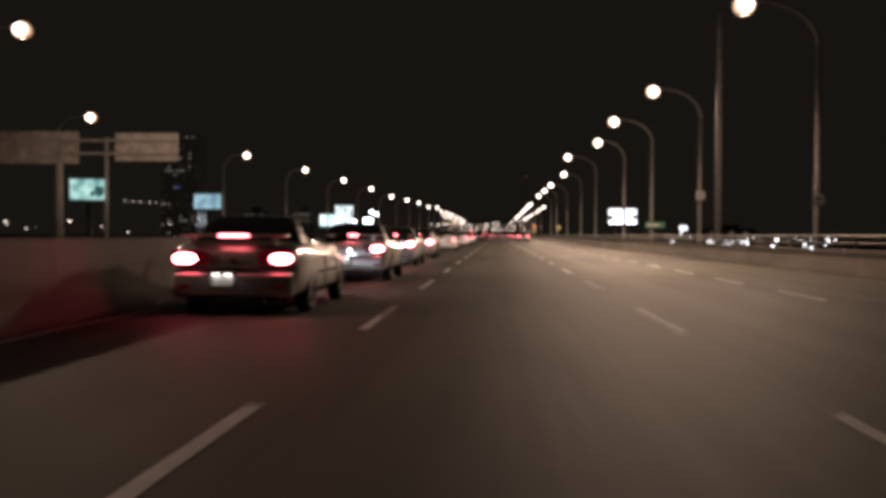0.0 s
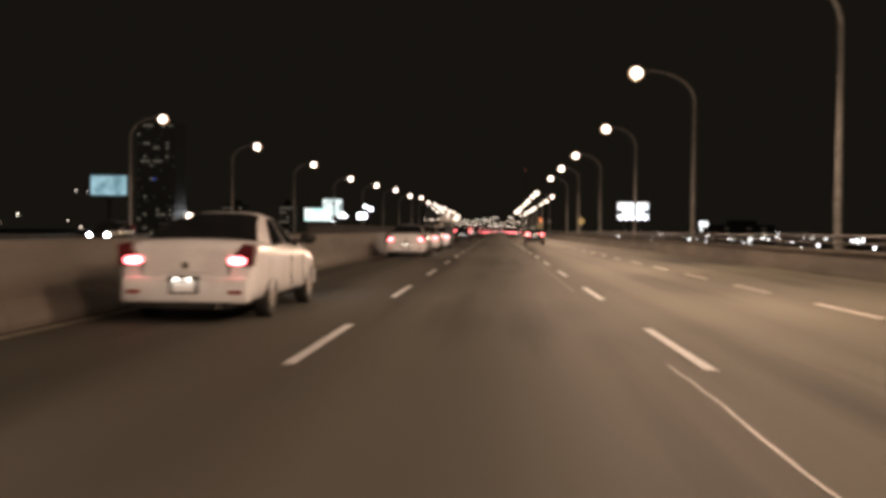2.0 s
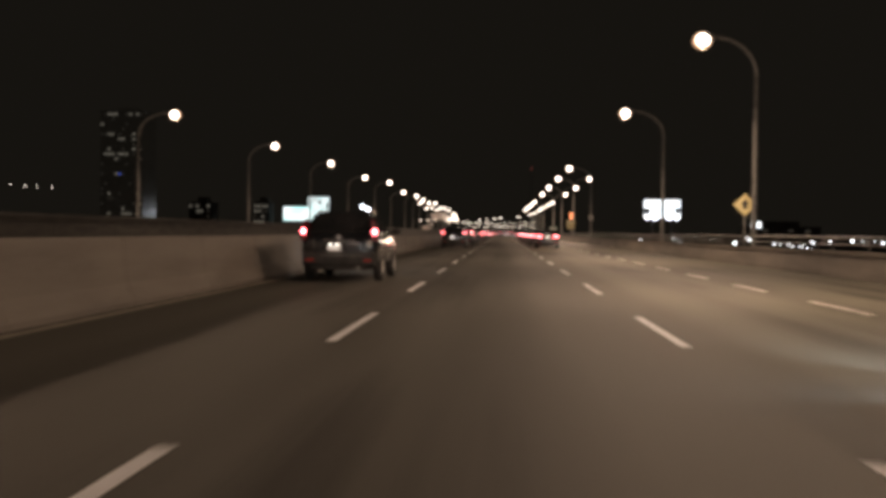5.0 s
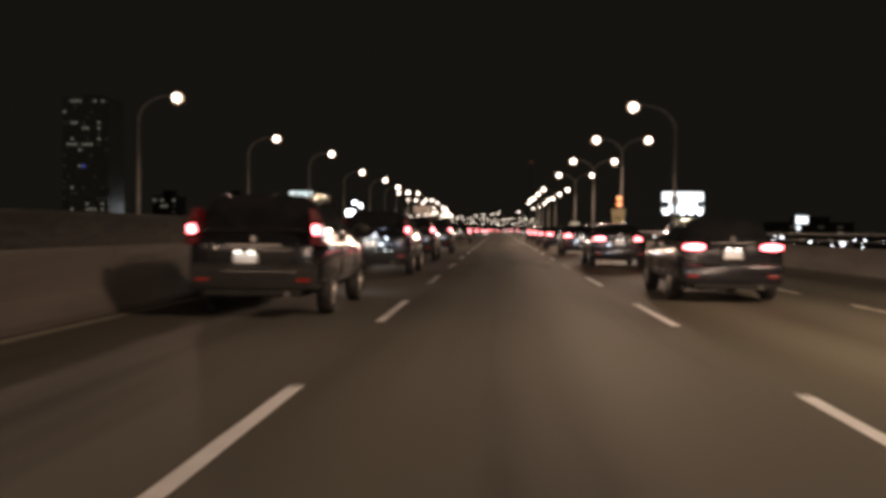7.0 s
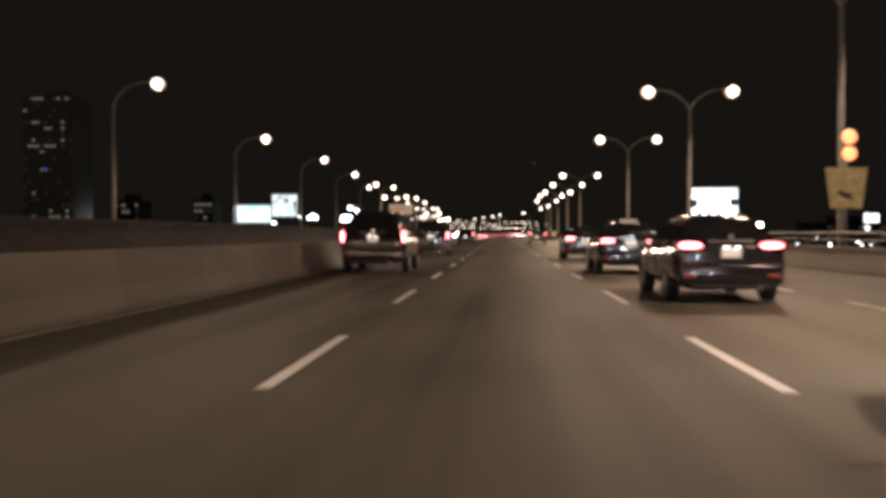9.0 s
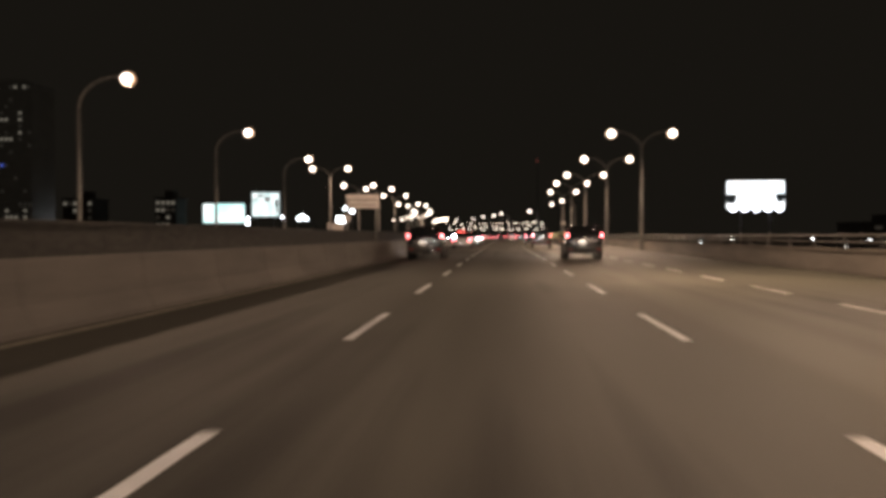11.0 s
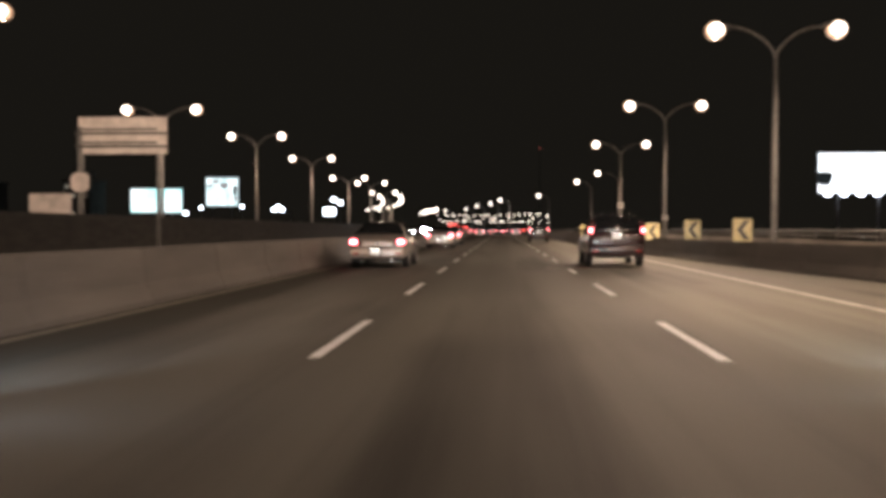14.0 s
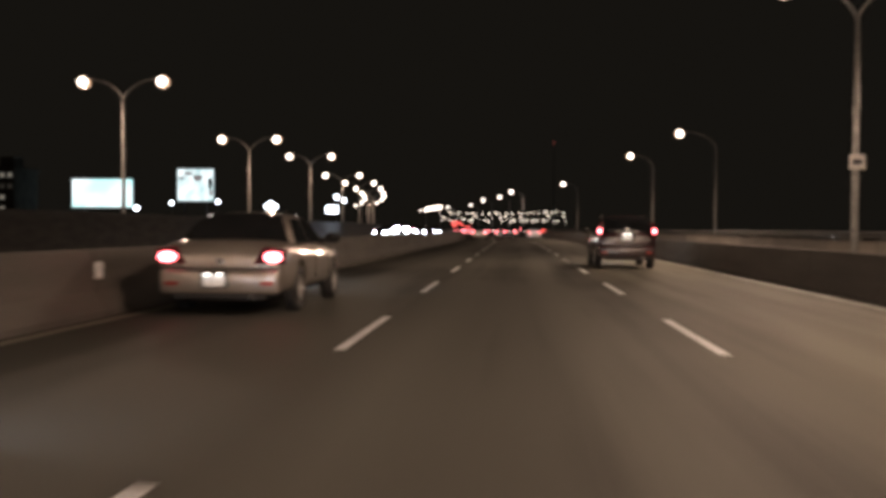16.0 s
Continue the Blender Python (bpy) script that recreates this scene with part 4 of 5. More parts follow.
COUPE = dict(SEDAN, length=4.6, half=0.91, sill=0.22, roof=1.40, cabin=(0.60, 1.20, 2.65, 3.60), belt=0.95, roof_half=0.63,
             top=((0.0, 0.80), (0.1, 0.97), (0.5, 1.0), (1.0, 1.0), (1.6, 0.95), (3.2, 0.92), (3.8, 0.86), (4.35, 0.76), (4.6, 0.58)),
             tail=((0.32, 0.72), (0.36, 0.68), (0.84, 0.68), (0.84, 0.88), (0.40, 0.88), (0.32, 0.82)), core=(0.50, 0.82, 0.70, 0.84))
FAST = dict(SEDAN, length=4.85, half=0.905, sill=0.21, roof=1.44, cabin=(0.36, 1.72, 2.50, 3.55), roof_half=0.57, belt=0.95,
            top=((0.0, 0.84), (0.1, 1.01), (0.4, 1.05), (1.0, 1.03), (1.6, 0.98), (3.3, 0.96), (3.9, 0.92), (4.5, 0.80), (4.85, 0.62)),
            tail=((0.52, 0.72), (0.86, 0.72), (0.87, 0.98), (0.74, 1.0), (0.62, 0.84)), core=(0.55, 0.78, 0.73, 0.83))
SUV = dict(length=4.55, half=0.92, sill=0.32, wheel=0.36, axles=(0.92, 3.55), roof=1.63, belt=1.06,
           top=((0.0, 1.00), (0.10, 1.10), (0.5, 1.12), (1.0, 1.10), (1.6, 1.08), (3.1, 1.06), (3.6, 1.02), (4.2, 0.92), (4.55, 0.66)),
           cabin=(0.10, 0.42, 2.45, 3.25), roof_half=0.66, tail=((0.74, 0.96), (0.89, 0.94), (0.87, 1.22), (0.78, 1.42), (0.73, 1.42)), core=(0.76, 0.87, 1.08, 1.21))
CROSSOVER = dict(SUV, roof=1.43, belt=0.96, sill=0.27, cabin=(0.16, 0.85, 2.5, 3.35), length=4.6, half=0.905, roof_half=0.58,
                 top=((0.0, 0.90), (0.10, 0.99), (0.5, 1.02), (1.0, 1.01), (1.6, 0.98), (3.1, 0.96), (3.6, 0.92), (4.2, 0.84), (4.6, 0.62)),
                 tail=((0.38, 0.89), (0.84, 0.85), (0.86, 0.99), (0.48, 1.01)), core=(0.44, 0.82, 0.87, 0.97))
VAN = dict(SUV, roof=1.79, length=4.9, half=0.97, cabin=(0.08, 0.32, 3.0, 3.9), axles=(0.95, 4.02),
           top=((0.0, 1.00), (0.10, 1.08), (0.5, 1.10), (1.0, 1.10), (1.6, 1.08), (3.3, 1.06), (3.9, 1.0), (4.5, 0.90), (4.9, 0.66)),
           tail=((0.78, 0.92), (0.94, 0.90), (0.92, 1.34), (0.80, 1.34)), core=(0.82, 0.91, 0.88, 1.20))


def body_mesh(spec):
    """The lower body, lofted from cross-sections and rounded."""
    L, W, sill = spec["length"], spec["half"], spec["sill"]
    bm = bmesh.new()
    rings = []
    for i, (y, zt) in enumerate(spec["top"]):
        n = len(spec["top"])
        narrow = (0.90, 0.965, 1.0)[min(i, 2)] if i < 3 else (0.80 if i == n - 1 else 0.93 if i == n - 2 else 1.0)
        low = sill + (0.12 if i == 0 or i == n - 1 else 0.0)
        w = W * narrow
        half = [(0.0, low), (0.80 * w, low), (0.97 * w, low + 0.07), (w, 0.5 * (low + zt)), (0.985 * w, zt - 0.12), (0.90 * w, zt - 0.015), (0.6 * w, zt + 0.015), (0.0, zt + 0.025)]
        ring = half + [(-x, z) for x, z in reversed(half[1:-1])]
        rings.append([bm.verts.new((x, y, z)) for x, z in ring])
    k = len(rings[0])
    for a, b in zip(rings, rings[1:]):
        for i in range(k):
            bm.faces.new((a[i], a[(i + 1) % k], b[(i + 1) % k], b[i]))
    for ring in (rings[0], rings[-1]):
        mid = bm.verts.new(sum((v.co for v in ring), Vector()) / k)
        for i in range(k):
            bm.faces.new((ring[i], ring[(i + 1) % k], mid))
    bmesh.ops.recalc_face_normals(bm, faces=bm.faces[:])
    return bm


def wheel_meshes(r):
    bm = bmesh.new()
    prof = [(0.62 * r, 0.09), (0.70 * r, 0.105), (0.93 * r, 0.10), (r, 0.07), (r, -0.07), (0.93 * r, -0.10), (0.70 * r, -0.105), (0.62 * r, -0.09)]
    lathe(bm, prof, 28)
    tyre = finish(bm, "tyre", M_TYRE, True)
    bm = bmesh.new()
    lathe(bm, [(0.64 * r, 0.085), (0.60 * r, 0.095), (0.57 * r, 0.05), (0.56 * r, -0.08), (0.64 * r, -0.085)], 28)
    lathe(bm, [(0.14 * r, 0.07), (0.10 * r, 0.085), (0.001, 0.085), (0.001, 0.0), (0.14 * r, 0.0)], 12)
    for i in range(5):
        a = 2 * math.pi * i / 5
        spoke = [(-0.045, 0.10 * r), (0.045, 0.10 * r), (0.06, 0.60 * r), (-0.06, 0.60 * r)]
        front = [bm.verts.new((0.075, *rotate2(p, q, a))) for p, q in spoke]
        back = [bm.verts.new((0.035, *rotate2(p, q, a))) for p, q in spoke]
        bm.faces.new(front)
        bm.faces.new(list(reversed(back)))
        for j in range(4):
            bm.faces.new((front[(j + 1) % 4], front[j], back[j], back[(j + 1) % 4]))
    rim = finish(bm, "rim", M_RIM)
    return tyre, rim


def smooth_interp(knots, y):
    """A smooth curve through (y, value) knots."""
    ys, vs = [k[0] for k in knots], [k[1] for k in knots]
    if y <= ys[0] or y >= ys[-1]:
        return vs[0] if y <= ys[0] else vs[-1]
    i = max(j for j in range(len(ys) - 1) if ys[j] <= y)
    slopes = []
    for j in range(len(ys)):
        a, b = max(j - 1, 0), min(j + 1, len(ys) - 1)
        slopes.append((vs[b] - vs[a]) / (ys[b] - ys[a]))
    d = ys[i + 1] - ys[i]
    t = (y - ys[i]) / d
    return (2 * t ** 3 - 3 * t ** 2 + 1) * vs[i] + (t ** 3 - 2 * t ** 2 + t) * d * slopes[i] + (3 * t ** 2 - 2 * t ** 3) * vs[i + 1] + (t ** 3 - t ** 2) * d * slopes[i + 1]


def rotate2(p, q, a):
    return p * math.cos(a) - q * math.sin(a), p * math.sin(a) + q * math.cos(a)


def lathe(bm, profile, sides):
    """A closed (radius, x) profile turned round the x axis."""
    rings = [[bm.verts.new((x, r * math.cos(a), r * math.sin(a))) for r, x in profile] for a in (2 * math.pi * i / sides for i in range(sides))]
    k = len(profile)
    for i in range(sides):
        a, b = rings[i], rings[(i + 1) % sides]
        for j in range(k):
            bm.faces.new((a[j], a[(j + 1) % k], b[(j + 1) % k], b[j]))
    return bm


def vehicle(name, spec, colour, label, category="car", plate_z=0.72, plate_x=0.0, lower_trim=False, spoiler=False, rails=False, exhaust=True, moulding=False, shut_line=True, head=(0.13, 0.085, 0.04), lamp=None, front=None):
    L, W, belt, roof, rh = spec["length"], spec["half"], spec["belt"], spec["roof"], spec["roof_half"]
    car = thing(name, label, category)
    # lower body with wheel openings
    body = part("body", body_mesh(spec), colour, car, smooth=True)
    sub = body.modifiers.new("round", "SUBSURF")
    sub.levels = sub.render_levels = 2
    bm = bmesh.new()
    for y in spec["axles"]:
        tube(bm, [(-W - 0.2, y, spec["wheel"] + 0.02), (W + 0.2, y, spec["wheel"] + 0.02)], spec["wheel"] + 0.06, 24)
    cutter = new("wheel_opening", finish(bm, "wheel_opening", M_TRIM))
    cutter.parent = body
    cutter.hide_render = True
    cutter.hide_viewport = True
    cut = body.modifiers.new("wheel_openings", "BOOLEAN")
    cut.object, cut.operation, cut.solver = cutter, "DIFFERENCE", "EXACT"
    # cabin: an arched roof line over leaning sides; the panes follow its surface
    y_rb, y_rr, y_fr, y_fb = spec["cabin"]
    wb, zb = W * 0.955, belt - 0.10
    knots = [(y_rb, 0.0), (y_rb + 0.5 * (y_rr - y_rb), 0.60), (y_rr, 0.93), (y_rr + 0.3 * (y_fr - y_rr), 0.995), (y_rr + 0.6 * (y_fr - y_rr), 1.0), (y_fr, 0.94), (y_fr + 0.5 * (y_fb - y_fr), 0.56), (y_fb, 0.0)]

    def rise(y):
        return (roof - zb) * smooth_interp(knots, y)

    def skin(y, v, lift=0.0):
        """A point of the cabin: v runs from -5 (left belt) over 0 (roof middle) to 5 (right belt)."""
        h = rise(y)
        lean = (wb - rh) * h / (roof - zb)
        half = [(0.0, h), (0.36 * (wb - lean), 0.995 * h), (0.72 * (wb - lean), 0.972 * h), (0.95 * (wb - lean), 0.90 * h), (wb - 0.62 * lean, 0.50 * h), (wb, 0.0)]
        f = min(abs(v), 5.0)
        i = min(int(f), 4)
        x = half[i][0] + (half[i + 1][0] - half[i][0]) * (f - i)
        z = half[i][1] + (half[i + 1][1] - half[i][1]) * (f - i)
        return Vector((math.copysign(x, v) if v else 0.0, y, zb + z))

    bm = bmesh.new()
    stations = [y_rb + (y_fb - y_rb) * i / 22 for i in range(23)]
    rows = [[bm.verts.new(skin(y, v)) for v in range(-5, 6)] for y in stations]
    for ra, rb in zip(rows, rows[1:]):
        for i in range(10):
            bm.faces.new((ra[i], ra[i + 1], rb[i + 1], rb[i]))
    cabin = part("cabin", bm, colour, car, smooth=True)
    sub = cabin.modifiers.new("round", "SUBSURF")
    sub.levels = sub.render_levels = 1

    def pane(pname, corners, steps=(8, 8)):
        """A pane over the patch between four (y, v) corners, 12 mm proud."""
        bm = bmesh.new()
        n, m = steps
        grid = []
        for i in range(n + 1):
            line = []
            for j in range(m + 1):
                f, g = i / n, j / m
                y = (corners[0][0] * (1 - f) + corners[1][0] * f) * (1 - g) + (corners[3][0] * (1 - f) + corners[2][0] * f) * g
                v = (corners[0][1] * (1 - f) + corners[1][1] * f) * (1 - g) + (corners[3][1] * (1 - f) + corners[2][1] * f) * g
                p = skin(y, v)
                out = (skin(y, v + 0.05) - skin(y, v - 0.05)).cross(skin(y + 0.02, v) - skin(y - 0.02, v))
                out = -out.normalized() if out.z < 0 or (abs(out.z) < 1e-6 and out.x * v < 0) else out.normalized()
                line.append(bm.verts.new(p + out * 0.012))
            grid.append(line)
        for i in range(n):
            for j in range(m):
                bm.faces.new((grid[i][j], grid[i + 1][j], grid[i + 1][j + 1], grid[i][j + 1]))
        bmesh.ops.recalc_face_normals(bm, faces=bm.faces[:])
        bmesh.ops.solidify(bm, geom=bm.faces[:], thickness=0.006)
        return part(pname, bm, M_GLASS, car, smooth=True)

    zl, zt = belt + 0.05, roof - 0.13
    slope_r = lambda z: y_rb + (y_rr - y_rb) * (z - zb) / (roof - zb)
    ff = lambda z: y_fb + (y_fr - y_fb) * (z - zb) / (roof - zb)
    mid = 0.52 * (y_rr + y_fr) + 0.05
    r0 = y_rb + 0.17 * (y_rr - y_rb)
    pane("rear_window", ((r0, -3.3), (r0, 3.3), (y_rr + 0.01, 2.75), (y_rr + 0.01, -2.75)), (14, 8))
    w0 = y_fb - 0.14 * (y_fb - y_fr)
    pane("windscreen", ((w0, -3.4), (w0, 3.4), (y_fr, 2.8), (y_fr, -2.8)), (14, 8))
    for s in (-1, 1):
        pane("side_window", ((slope_r(zl) + 0.30 * (y_rr - y_rb) + 0.16, s * 4.62), (mid - 0.05, s * 4.62), (mid - 0.05, s * 3.25), (y_rr + 0.18, s * 3.25)))
        pane("side_window", ((mid + 0.05, s * 4.62), (ff(zl) - 0.16, s * 4.62), (y_fr - 0.02, s * 3.25), (mid + 0.05, s * 3.25)))
    # tail lamps
    rear = spec["tail"]
    x0, x1, z0, z1 = spec["core"]
    for s in (-1, 1):
        bm = bmesh.new()
        prism(bm, [(s * x, z) for x, z in rear], -0.012, 0.26)
        lens = part("tail_lamp", bm, M_RED_LENS, car, "lit red tail lamp")
        bm = bmesh.new()
        ball(bm, (s * 0.5 * (x0 + x1), 0.0, 0.5 * (z0 + z1)), (0.5 * (x1 - x0), 0.045, 0.5 * (z1 - z0)), 16, 10)
        for v in bm.verts:
            squash = abs(v.co.x - s * 0.5 * (x0 + x1)) / (0.5 * (x1 - x0))
            v.co.z += 0.25 * squash * squash * (v.co.z - 0.5 * (z0 + z1))
        part("bulb_glow", bm, lamp or M_TAIL, lens, smooth=True)
    # bumper, plate, trim
    bz = spec["sill"]
    bm = bmesh.new()
    box(bm, -W * 0.90, W * 0.90, -0.07, 0.35, bz + 0.03, bz + 0.36, 0.05, 3)
    bumper = part("rear_bumper", bm, M_TRIM if lower_trim else colour, car, smooth=True)
    bm = bmesh.new()
    box(bm, -W * 0.70, W * 0.70, -0.055, 0.2, bz - 0.04, bz + 0.07, 0.02)
    part("lower_valance", bm, M_TRIM, bumper)
    if shut_line:
        bm = bmesh.new()
        box(bm, -W * 0.87, W * 0.87, -0.045, 0.1, bz + 0.362, bz + 0.385, 0.004)
        part("bumper_gap", bm, M_TRIM, bumper)
    if lower_trim:
        bm = bmesh.new()
        box(bm, -W * 0.45, W * 0.62, -0.085, -0.06, bz + 0.27, bz + 0.295, 0.006)
        part("bumper_strip", bm, M_CHROME, bumper, "narrow bright strip on the bumper")
    for s in (-1, 1):
        bm = bmesh.new()
        box(bm, s * W * 0.62 - 0.006, s * W * 0.62 + 0.006, -0.018, 0.05, bz + 0.39, spec["top"][0][1] - 0.02)
        part("boot_seam", bm, M_TRIM, car)
        bm = bmesh.new()
        box(bm, s * W * 0.72 - 0.09, s * W * 0.72 + 0.09, -0.078, -0.06, bz + 0.15, bz + 0.20, 0.005)
        part("reflector", bm, M_TAIL_DIM, bumper)
    yp = -0.085 if plate_z < bz + 0.36 else -0.03
    bm = bmesh.new()
    box(bm, plate_x - 0.19, plate_x + 0.19, yp + 0.004, yp + 0.12, plate_z - 0.10, plate_z + 0.12, 0.01)
    recess = part("plate_holder", bm, M_TRIM, car)
    bm = bmesh.new()
    box(bm, plate_x - 0.152, plate_x + 0.152, yp - 0.006, yp, plate_z - 0.076, plate_z + 0.076, 0.002)
    plate = part("number_plate", bm, M_NUMBER, recess)
    bm = bmesh.new()
    box(bm, plate_x - 0.17, plate_x + 0.17, yp - 0.075, yp + 0.01, plate_z + 0.098, plate_z + 0.125, 0.008)
    hood = part("lamp_hood", bm, M_TRIM, recess)
    for lx in (-0.08, 0.08):
        bm = bmesh.new()
        box(bm, plate_x + lx - 0.03, plate_x + lx + 0.03, yp - 0.068, yp - 0.03, plate_z + 0.088, plate_z + 0.098)
        part("plate_lamp", bm, M_PLATE_LAMP, hood)
    bm = bmesh.new()
    box(bm, -0.36, 0.36, -0.02, 0.0, plate_z + 0.17, plate_z + 0.20, 0.006)
    part("boot_trim", bm, M_CHROME if category != "car" else colour, car)
    bm = bmesh.new()
    prism(bm, [(0.05 * math.cos(2 * math.pi * i / 12), plate_z + 0.26 + 0.05 * math.sin(2 * math.pi * i / 12)) for i in range(12)], -0.022, 0.02)
    part("badge", bm, M_CHROME, car)
    if exhaust:
        bm = bmesh.new()
        tube(bm, [(W * 0.5, -0.09, bz + 0.0), (W * 0.5, 0.3, bz + 0.0)], 0.04, 10)
        part("exhaust_pipe", bm, M_CHROME, car)
    # door seams, handles, mirrors
    for s in (-1, 1):
        for y in (mid, ff(zl) - 0.15, mid - 1.0):
            if spec["axles"][0] + 0.4 < y < spec["axles"][1] - 0.3:
                bm = bmesh.new()
                box(bm, s * W - 0.012, s * W + 0.001, y - 0.006, y + 0.006, spec["sill"] + 0.16, belt - 0.12)
                part("door_seam", bm, M_TRIM, car)
        for y in (mid - 0.22, mid + 0.85):
            bm = bmesh.new()
            box(bm, s * (W - 0.02) - 0.02, s * (W - 0.02) + 0.02, y - 0.10, y + 0.10, belt - 0.17, belt - 0.135, 0.01)
            part("door_handle", bm, colour, car)
        if moulding:
            bm = bmesh.new()
            box(bm, s * (W - 0.01) - 0.012, s * (W - 0.01) + 0.012, spec["axles"][0] + 0.45, spec["axles"][1] - 0.45, 0.5 * (bz + belt) - 0.05, 0.5 * (bz + belt) - 0.01, 0.005)
            part("side_moulding", bm, M_TRIM, car)
        bm = bmesh.new()
        ball(bm, (s * (W + 0.10), ff(zl) - 0.30, belt + 0.10), (0.13, 0.07, 0.085), 12, 8)
        box(bm, min(s * (W - 0.16), s * (W + 0.05)), max(s * (W - 0.16), s * (W + 0.05)), ff(zl) - 0.34, ff(zl) - 0.24, belt + 0.02, belt + 0.09, 0.015)
        part("door_mirror", bm, M_TRIM, car, smooth=True)
    if spoiler:
        bm = bmesh.new()
        zs = spec["top"][1][1] + 0.09
        box(bm, -W * 0.80, W * 0.80, 0.02, 0.24, zs, zs + 0.045, 0.02, 3)
        wing = part("spoiler", bm, colour, car, smooth=True)
        for s in (-0.55, 0.55):
            bm = bmesh.new()
            box(bm, s - 0.03, s + 0.03, 0.06, 0.2, zs - 0.12, zs + 0.01, 0.01)
            part("spoiler_leg", bm, colour, wing)
        bm = bmesh.new()
        box(bm, -0.20, 0.20, 0.008, 0.05, zs + 0.003, zs + 0.04, 0.006)
        part("brake_lamp", bm, M_TAIL, wing, "glowing red high brake lamp")
    if rails:
        for s in (-1, 1):
            bm = bmesh.new()
            tube(bm, [(s * rh * 0.9, y_rr + 0.2, roof - 0.09), (s * rh * 0.92, y_rr + 0.4, roof - 0.01), (s * rh * 0.92, y_fr - 0.4, roof - 0.01), (s * rh * 0.9, y_fr - 0.2, roof - 0.09)], 0.018, 8)
            part("roof_rail", bm, M_CHROME, car, smooth=True)
    # wheels
    tyre, rim = wheel_meshes(spec["wheel"])
    for y in spec["axles"]:
        for s in (-1, 1):
            wheel = new("wheel", tyre)
            wheel.parent = car
            wheel.matrix_basis = pose(s * (W - 0.115), y, spec["wheel"], 0, 0, 0 if s > 0 else 180)
            piece("rim", rim, wheel, Matrix())
    bm = bmesh.new()
    for y in spec["axles"]:
        tube(bm, [(-W + 0.2, y, spec["wheel"]), (W - 0.2, y, spec["wheel"])], 0.05, 8)
    box(bm, -W * 0.72, W * 0.72, 0.35, L - 0.4, spec["sill"] - 0.04, spec["sill"] + 0.25)
    part("underbody", bm, M_TRIM, car)
    # headlamps
    hz = spec["top"][-1][1] + head[2]
    for s in (-1, 1):
        bm = bmesh.new()
        ball(bm, (s * W * 0.66, L - 0.12, hz), (head[0] + 0.04, 0.12, head[1] + 0.01), 14, 10)
        lens = part("headlamp", bm, M_CLEAR_LENS, car, smooth=True)
        bm = bmesh.new()
        ball(bm, (s * W * 0.66, L - 0.03, hz), (head[0], 0.05, head[1]), 14, 10)
        part("headlamp_glow", bm, front or M_HEAD, lens)
    bm = bmesh.new()
    box(bm, -W * 0.86, W * 0.86, L - 0.30, L + 0.05, bz + 0.04, bz + 0.30, 0.05, 3)
    part("front_bumper", bm, colour, car, smooth=True)
    bm = bmesh.new()
    box(bm, -0.45, 0.45, L - 0.10, L + 0.02, hz - 0.10, hz + 0.02, 0.02)
    part("grille", bm, M_TRIM, car)
    return car


P_SILVER = paint("silver_paint", (0.56, 0.54, 0.525), 0.6, 0.34)
P_CHAMPAGNE = paint("champagne_paint", (0.34, 0.30, 0.265), 0.6, 0.30)
P_WHITE = paint("white_paint", (0.84, 0.86, 0.90), 0.0, 0.30)
P_BLACK = paint("black_paint", (0.012, 0.013, 0.016), 0.2, 0.16, 0.5)
P_NAVY = paint("dark_grey_paint", (0.022, 0.023, 0.03), 0.4, 0.2)
P_PURPLE = paint("dark_plum_paint", (0.016, 0.011, 0.013), 0.1, 0.2)
P_RED = paint("dark_red_paint", (0.022, 0.003, 0.004), 0.0, 0.25)

coupe = vehicle("coupe", COUPE, P_SILVER, "silver coupe with a boot spoiler and glowing brake lamps", plate_z=0.47, plate_x=-0.12, spoiler=True, moulding=True, lamp=M_BRAKE)
coupe.matrix_basis = pose(-3.76, 23.6, 0)
white_car = vehicle("sedan", FAST, P_WHITE, "white fastback sedan with red tail lamps lit", plate_z=0.46, shut_line=False)
white_car.matrix_basis = pose(-4.07, 112.7, 0)
black_suv = vehicle("sport_utility_vehicle", SUV, P_BLACK, "glossy black sport utility vehicle with tall tail lamps", "suv", plate_z=0.76, plate_x=-0.1, lower_trim=True, rails=True)
black_suv.matrix_basis = pose(-3.42, 231.0, 0)
minivan = vehicle("minivan", VAN, P_PURPLE, "dark plum minivan with tall lit tail lamps", "minivan", plate_z=0.95, rails=True)
minivan.matrix_basis = pose(-3.70, 316.7, 0)
crossover = vehicle("crossover", CROSSOVER, P_NAVY, "dark grey crossover with wide lit tail lamps", "suv", plate_z=0.80)
crossover.matrix_basis = pose(3.43, 308.7, 0)
silver_car = vehicle("sedan", SEDAN, P_CHAMPAGNE, "champagne silver sedan with red tail lamps lit", plate_z=0.47, plate_x=-0.06)
silver_car.matrix_basis = pose(-4.08, 492.3, 0)
red_suv = vehicle("sport_utility_vehicle", SUV, P_RED, "dark red sport utility vehicle with tail lamps lit", "suv", plate_z=0.95, rails=True)
red_suv.matrix_basis = pose(3.25, 509.8, 0)
# the streams in the lanes on both sides: cars nose to tail, a few metres apart
FAST_STREAM, SLOW_STREAM = "cars in the lane beside the median", "cars in the lane beside the shoulder"
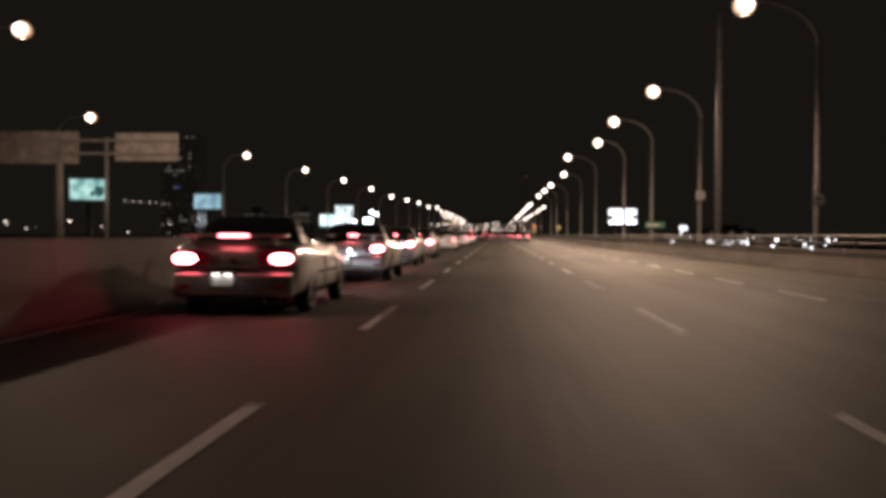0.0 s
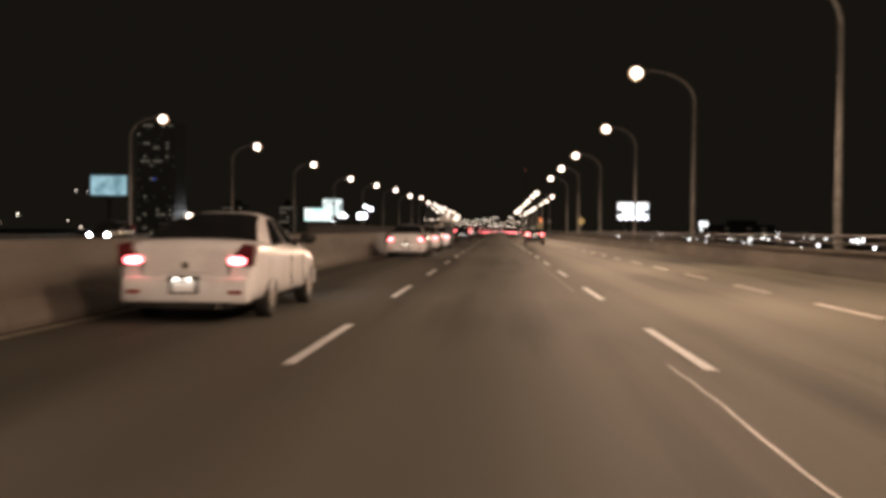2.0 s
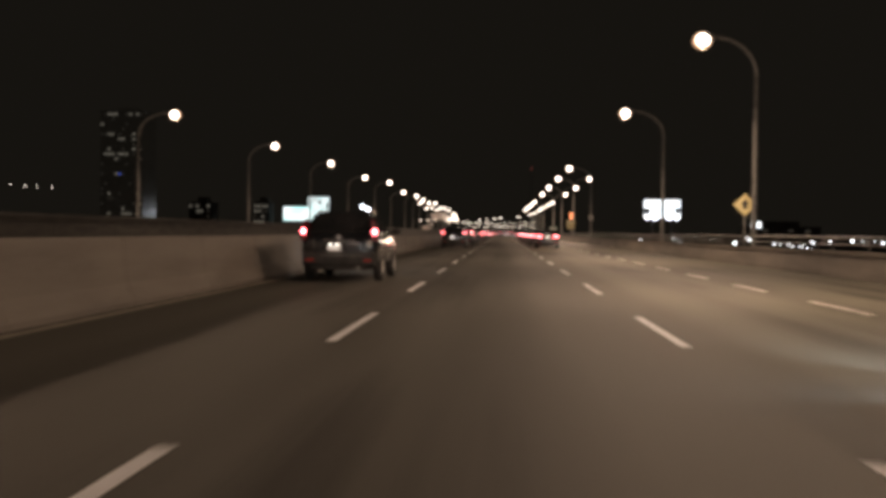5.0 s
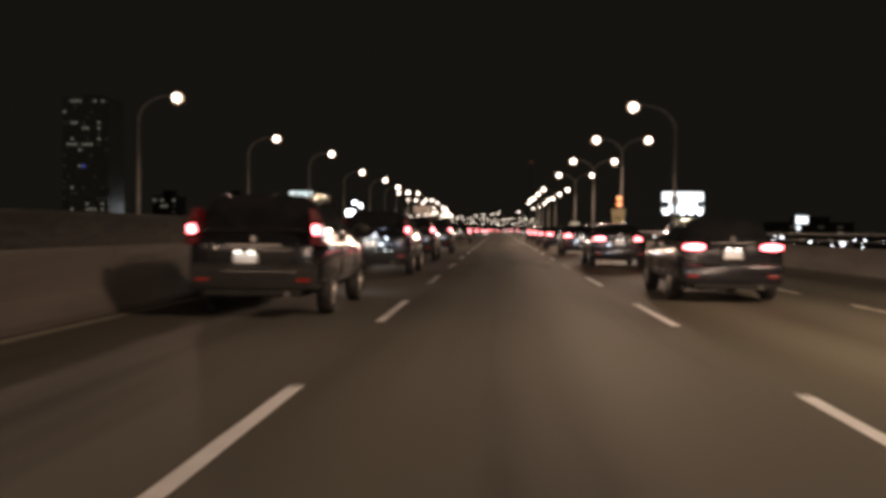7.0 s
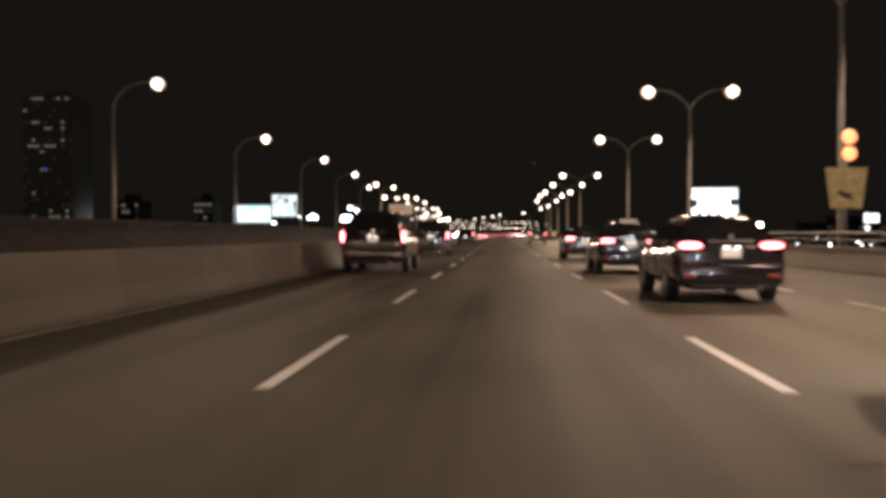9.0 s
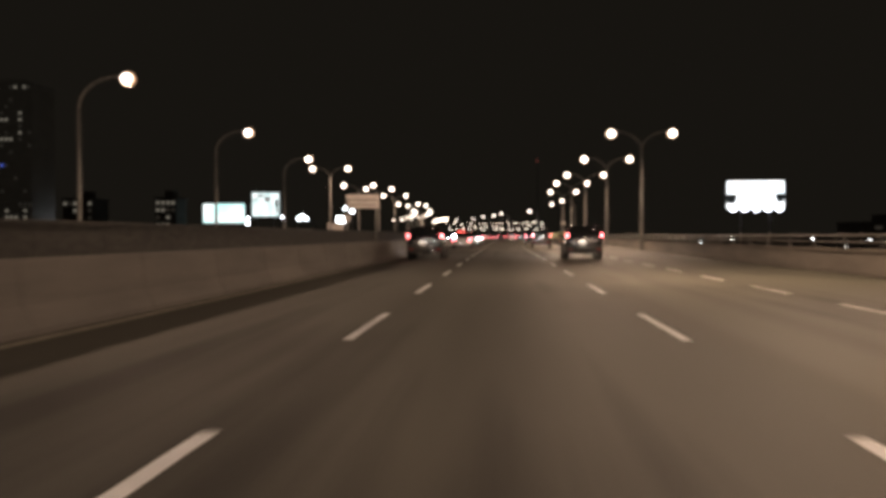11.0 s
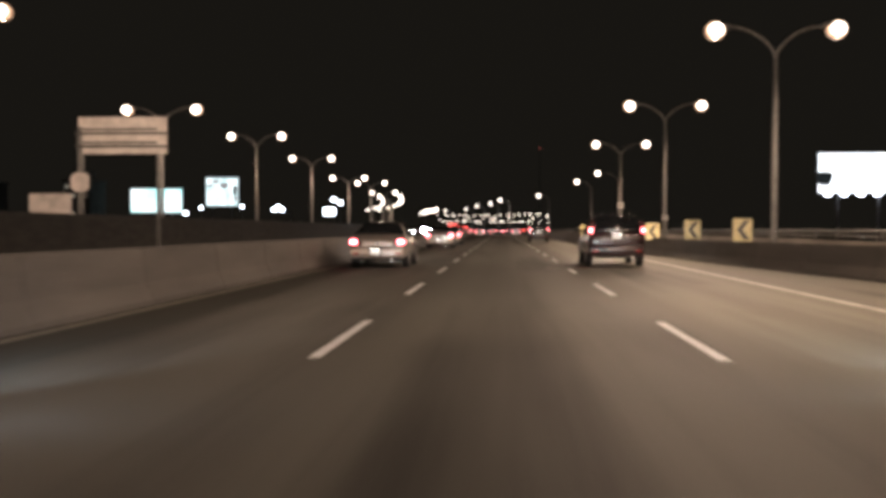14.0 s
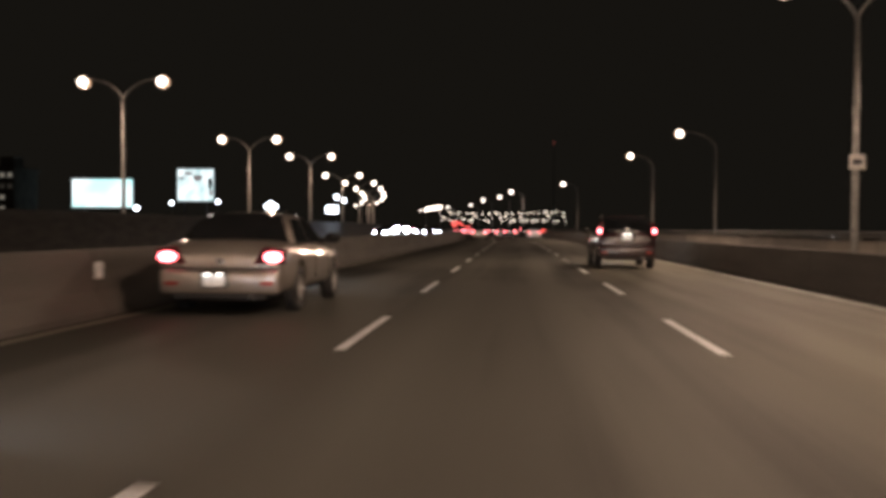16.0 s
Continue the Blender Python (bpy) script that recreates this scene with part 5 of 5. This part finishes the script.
for src, x, y in ((coupe, -3.85, 13.5), (coupe, -4.0, 35.3), (coupe, -4.05, 46.3), (white_car, -3.95, 69.5), (white_car, -4.0, 101.2), (white_car, -4.0, 123.0), (black_suv, -3.75, 168.0),
                  (black_suv, -3.52, 219.0), (black_suv, -3.55, 242.5), (black_suv, -3.45, 253.8), (minivan, -3.75, 294.0), (black_suv, -3.9, 373.35), (silver_car, -3.9, 417.0), (silver_car, -3.9, 447.0), (silver_car, -4.0, 479.0)):
    copy_thing(src, pose(x, y, 0))["group"] = FAST_STREAM
for src, x, y in ((crossover, 3.4, 147.5), (crossover, 3.5, 223.0), (crossover, 3.45, 238.2), (crossover, 3.5, 253.3), (crossover, 3.4, 268.0), (crossover, 3.45, 281.7), (crossover, 3.4, 293.5),
                  (black_suv, 3.75, 373.3), (red_suv, 3.45, 418.5), (red_suv, 3.45, 448.5)):
    copy_thing(src, pose(x, y, 0))["group"] = SLOW_STREAM
for src in (coupe, white_car, black_suv, minivan, silver_car):
    src["group"] = FAST_STREAM
for src in (crossover, red_suv):
    src["group"] = SLOW_STREAM
TRAFFIC = "queue of traffic far ahead"
for src, s, y in ((crossover, 0.2, 604), (silver_car, -3.6, 596), (white_car, 3.7, 612), (red_suv, -3.7, 624), (silver_car, 0.1, 630), (black_suv, 3.6, 628), (white_car, -3.6, 650), (crossover, 0.0, 655), (red_suv, 3.7, 645), (coupe, -3.7, 672), (silver_car, 3.5, 668), (white_car, 0.1, 682), (minivan, -3.6, 700), (black_suv, 0.1, 712), (crossover, 3.6, 706), (silver_car, -3.7, 728), (coupe, 3.6, 742), (red_suv, 0.0, 752), (white_car, -3.6, 768), (crossover, 3.5, 782)):
    queued = copy_thing(src, at_road(s, y))
    queued["group"] = TRAFFIC
ONCOMING = "oncoming traffic in the opposite lanes"
glaring = vehicle("minivan", VAN, P_NAVY, "dark minivan with large dazzling headlamps in the opposite lanes", "minivan", plate_z=0.95, head=(0.26, 0.21, 0.42), front=M_HEAD_FULL)
glaring.matrix_basis = at_road(-13.4, 612.0, 0, 180)
glaring["group"] = ONCOMING
for src, s, y, size in ((black_suv, -26.8, 128.2, 1.0), (minivan, -26.0, 142.0, 1.08), (crossover, -16.6, 616.0, 1.0), (white_car, -15.4, 632.0, 1.1), (crossover, -12.4, 646.0, 1.1), (white_car, -12.4, 668.0, 1.0), (silver_car, -9.0, 700.0, 1.0), (minivan, -12.5, 735.0, 1.2), (white_car, -16.0, 760.0, 1.1)):
    copy = copy_thing(src, at_road(s, y, 0, 180) @ Matrix.Scale(size, 4))
    copy["group"] = ONCOMING

# beams of the headlamps
def beam(s, y, z, turn=0.0, power=1000.0, spread=44):
    data = bpy.data.lights.new("headlamp_beam", "SPOT")
    data.energy, data.spot_size, data.spot_blend, data.color, data.shadow_soft_size = power, radians(spread), 0.9, WHITE_LIGHT, 0.12
    ob = new("headlamp_beam", data)
    ob.matrix_basis = at_road(s, y, z, turn) @ pose(0, 0, 0, 85.5, 0, 0)
    return ob


for s, y in ((-3.70, 321.8), (3.5, 313.5), (-4.08, 497.2), (3.25, 514.5), (3.4, 152.4), (-4.0, 128.0), (-3.9, 421.9), (3.45, 423.2), (-3.9, 451.9), (3.45, 453.2)):
    beam(s, y, 0.72)
beam(-3.9, 378.1, 0.72, 0.0, 500.0)
for turn in (8.0, 24.0):
    beam(3.5, 378.2, 0.8, turn, 5000.0, 30)
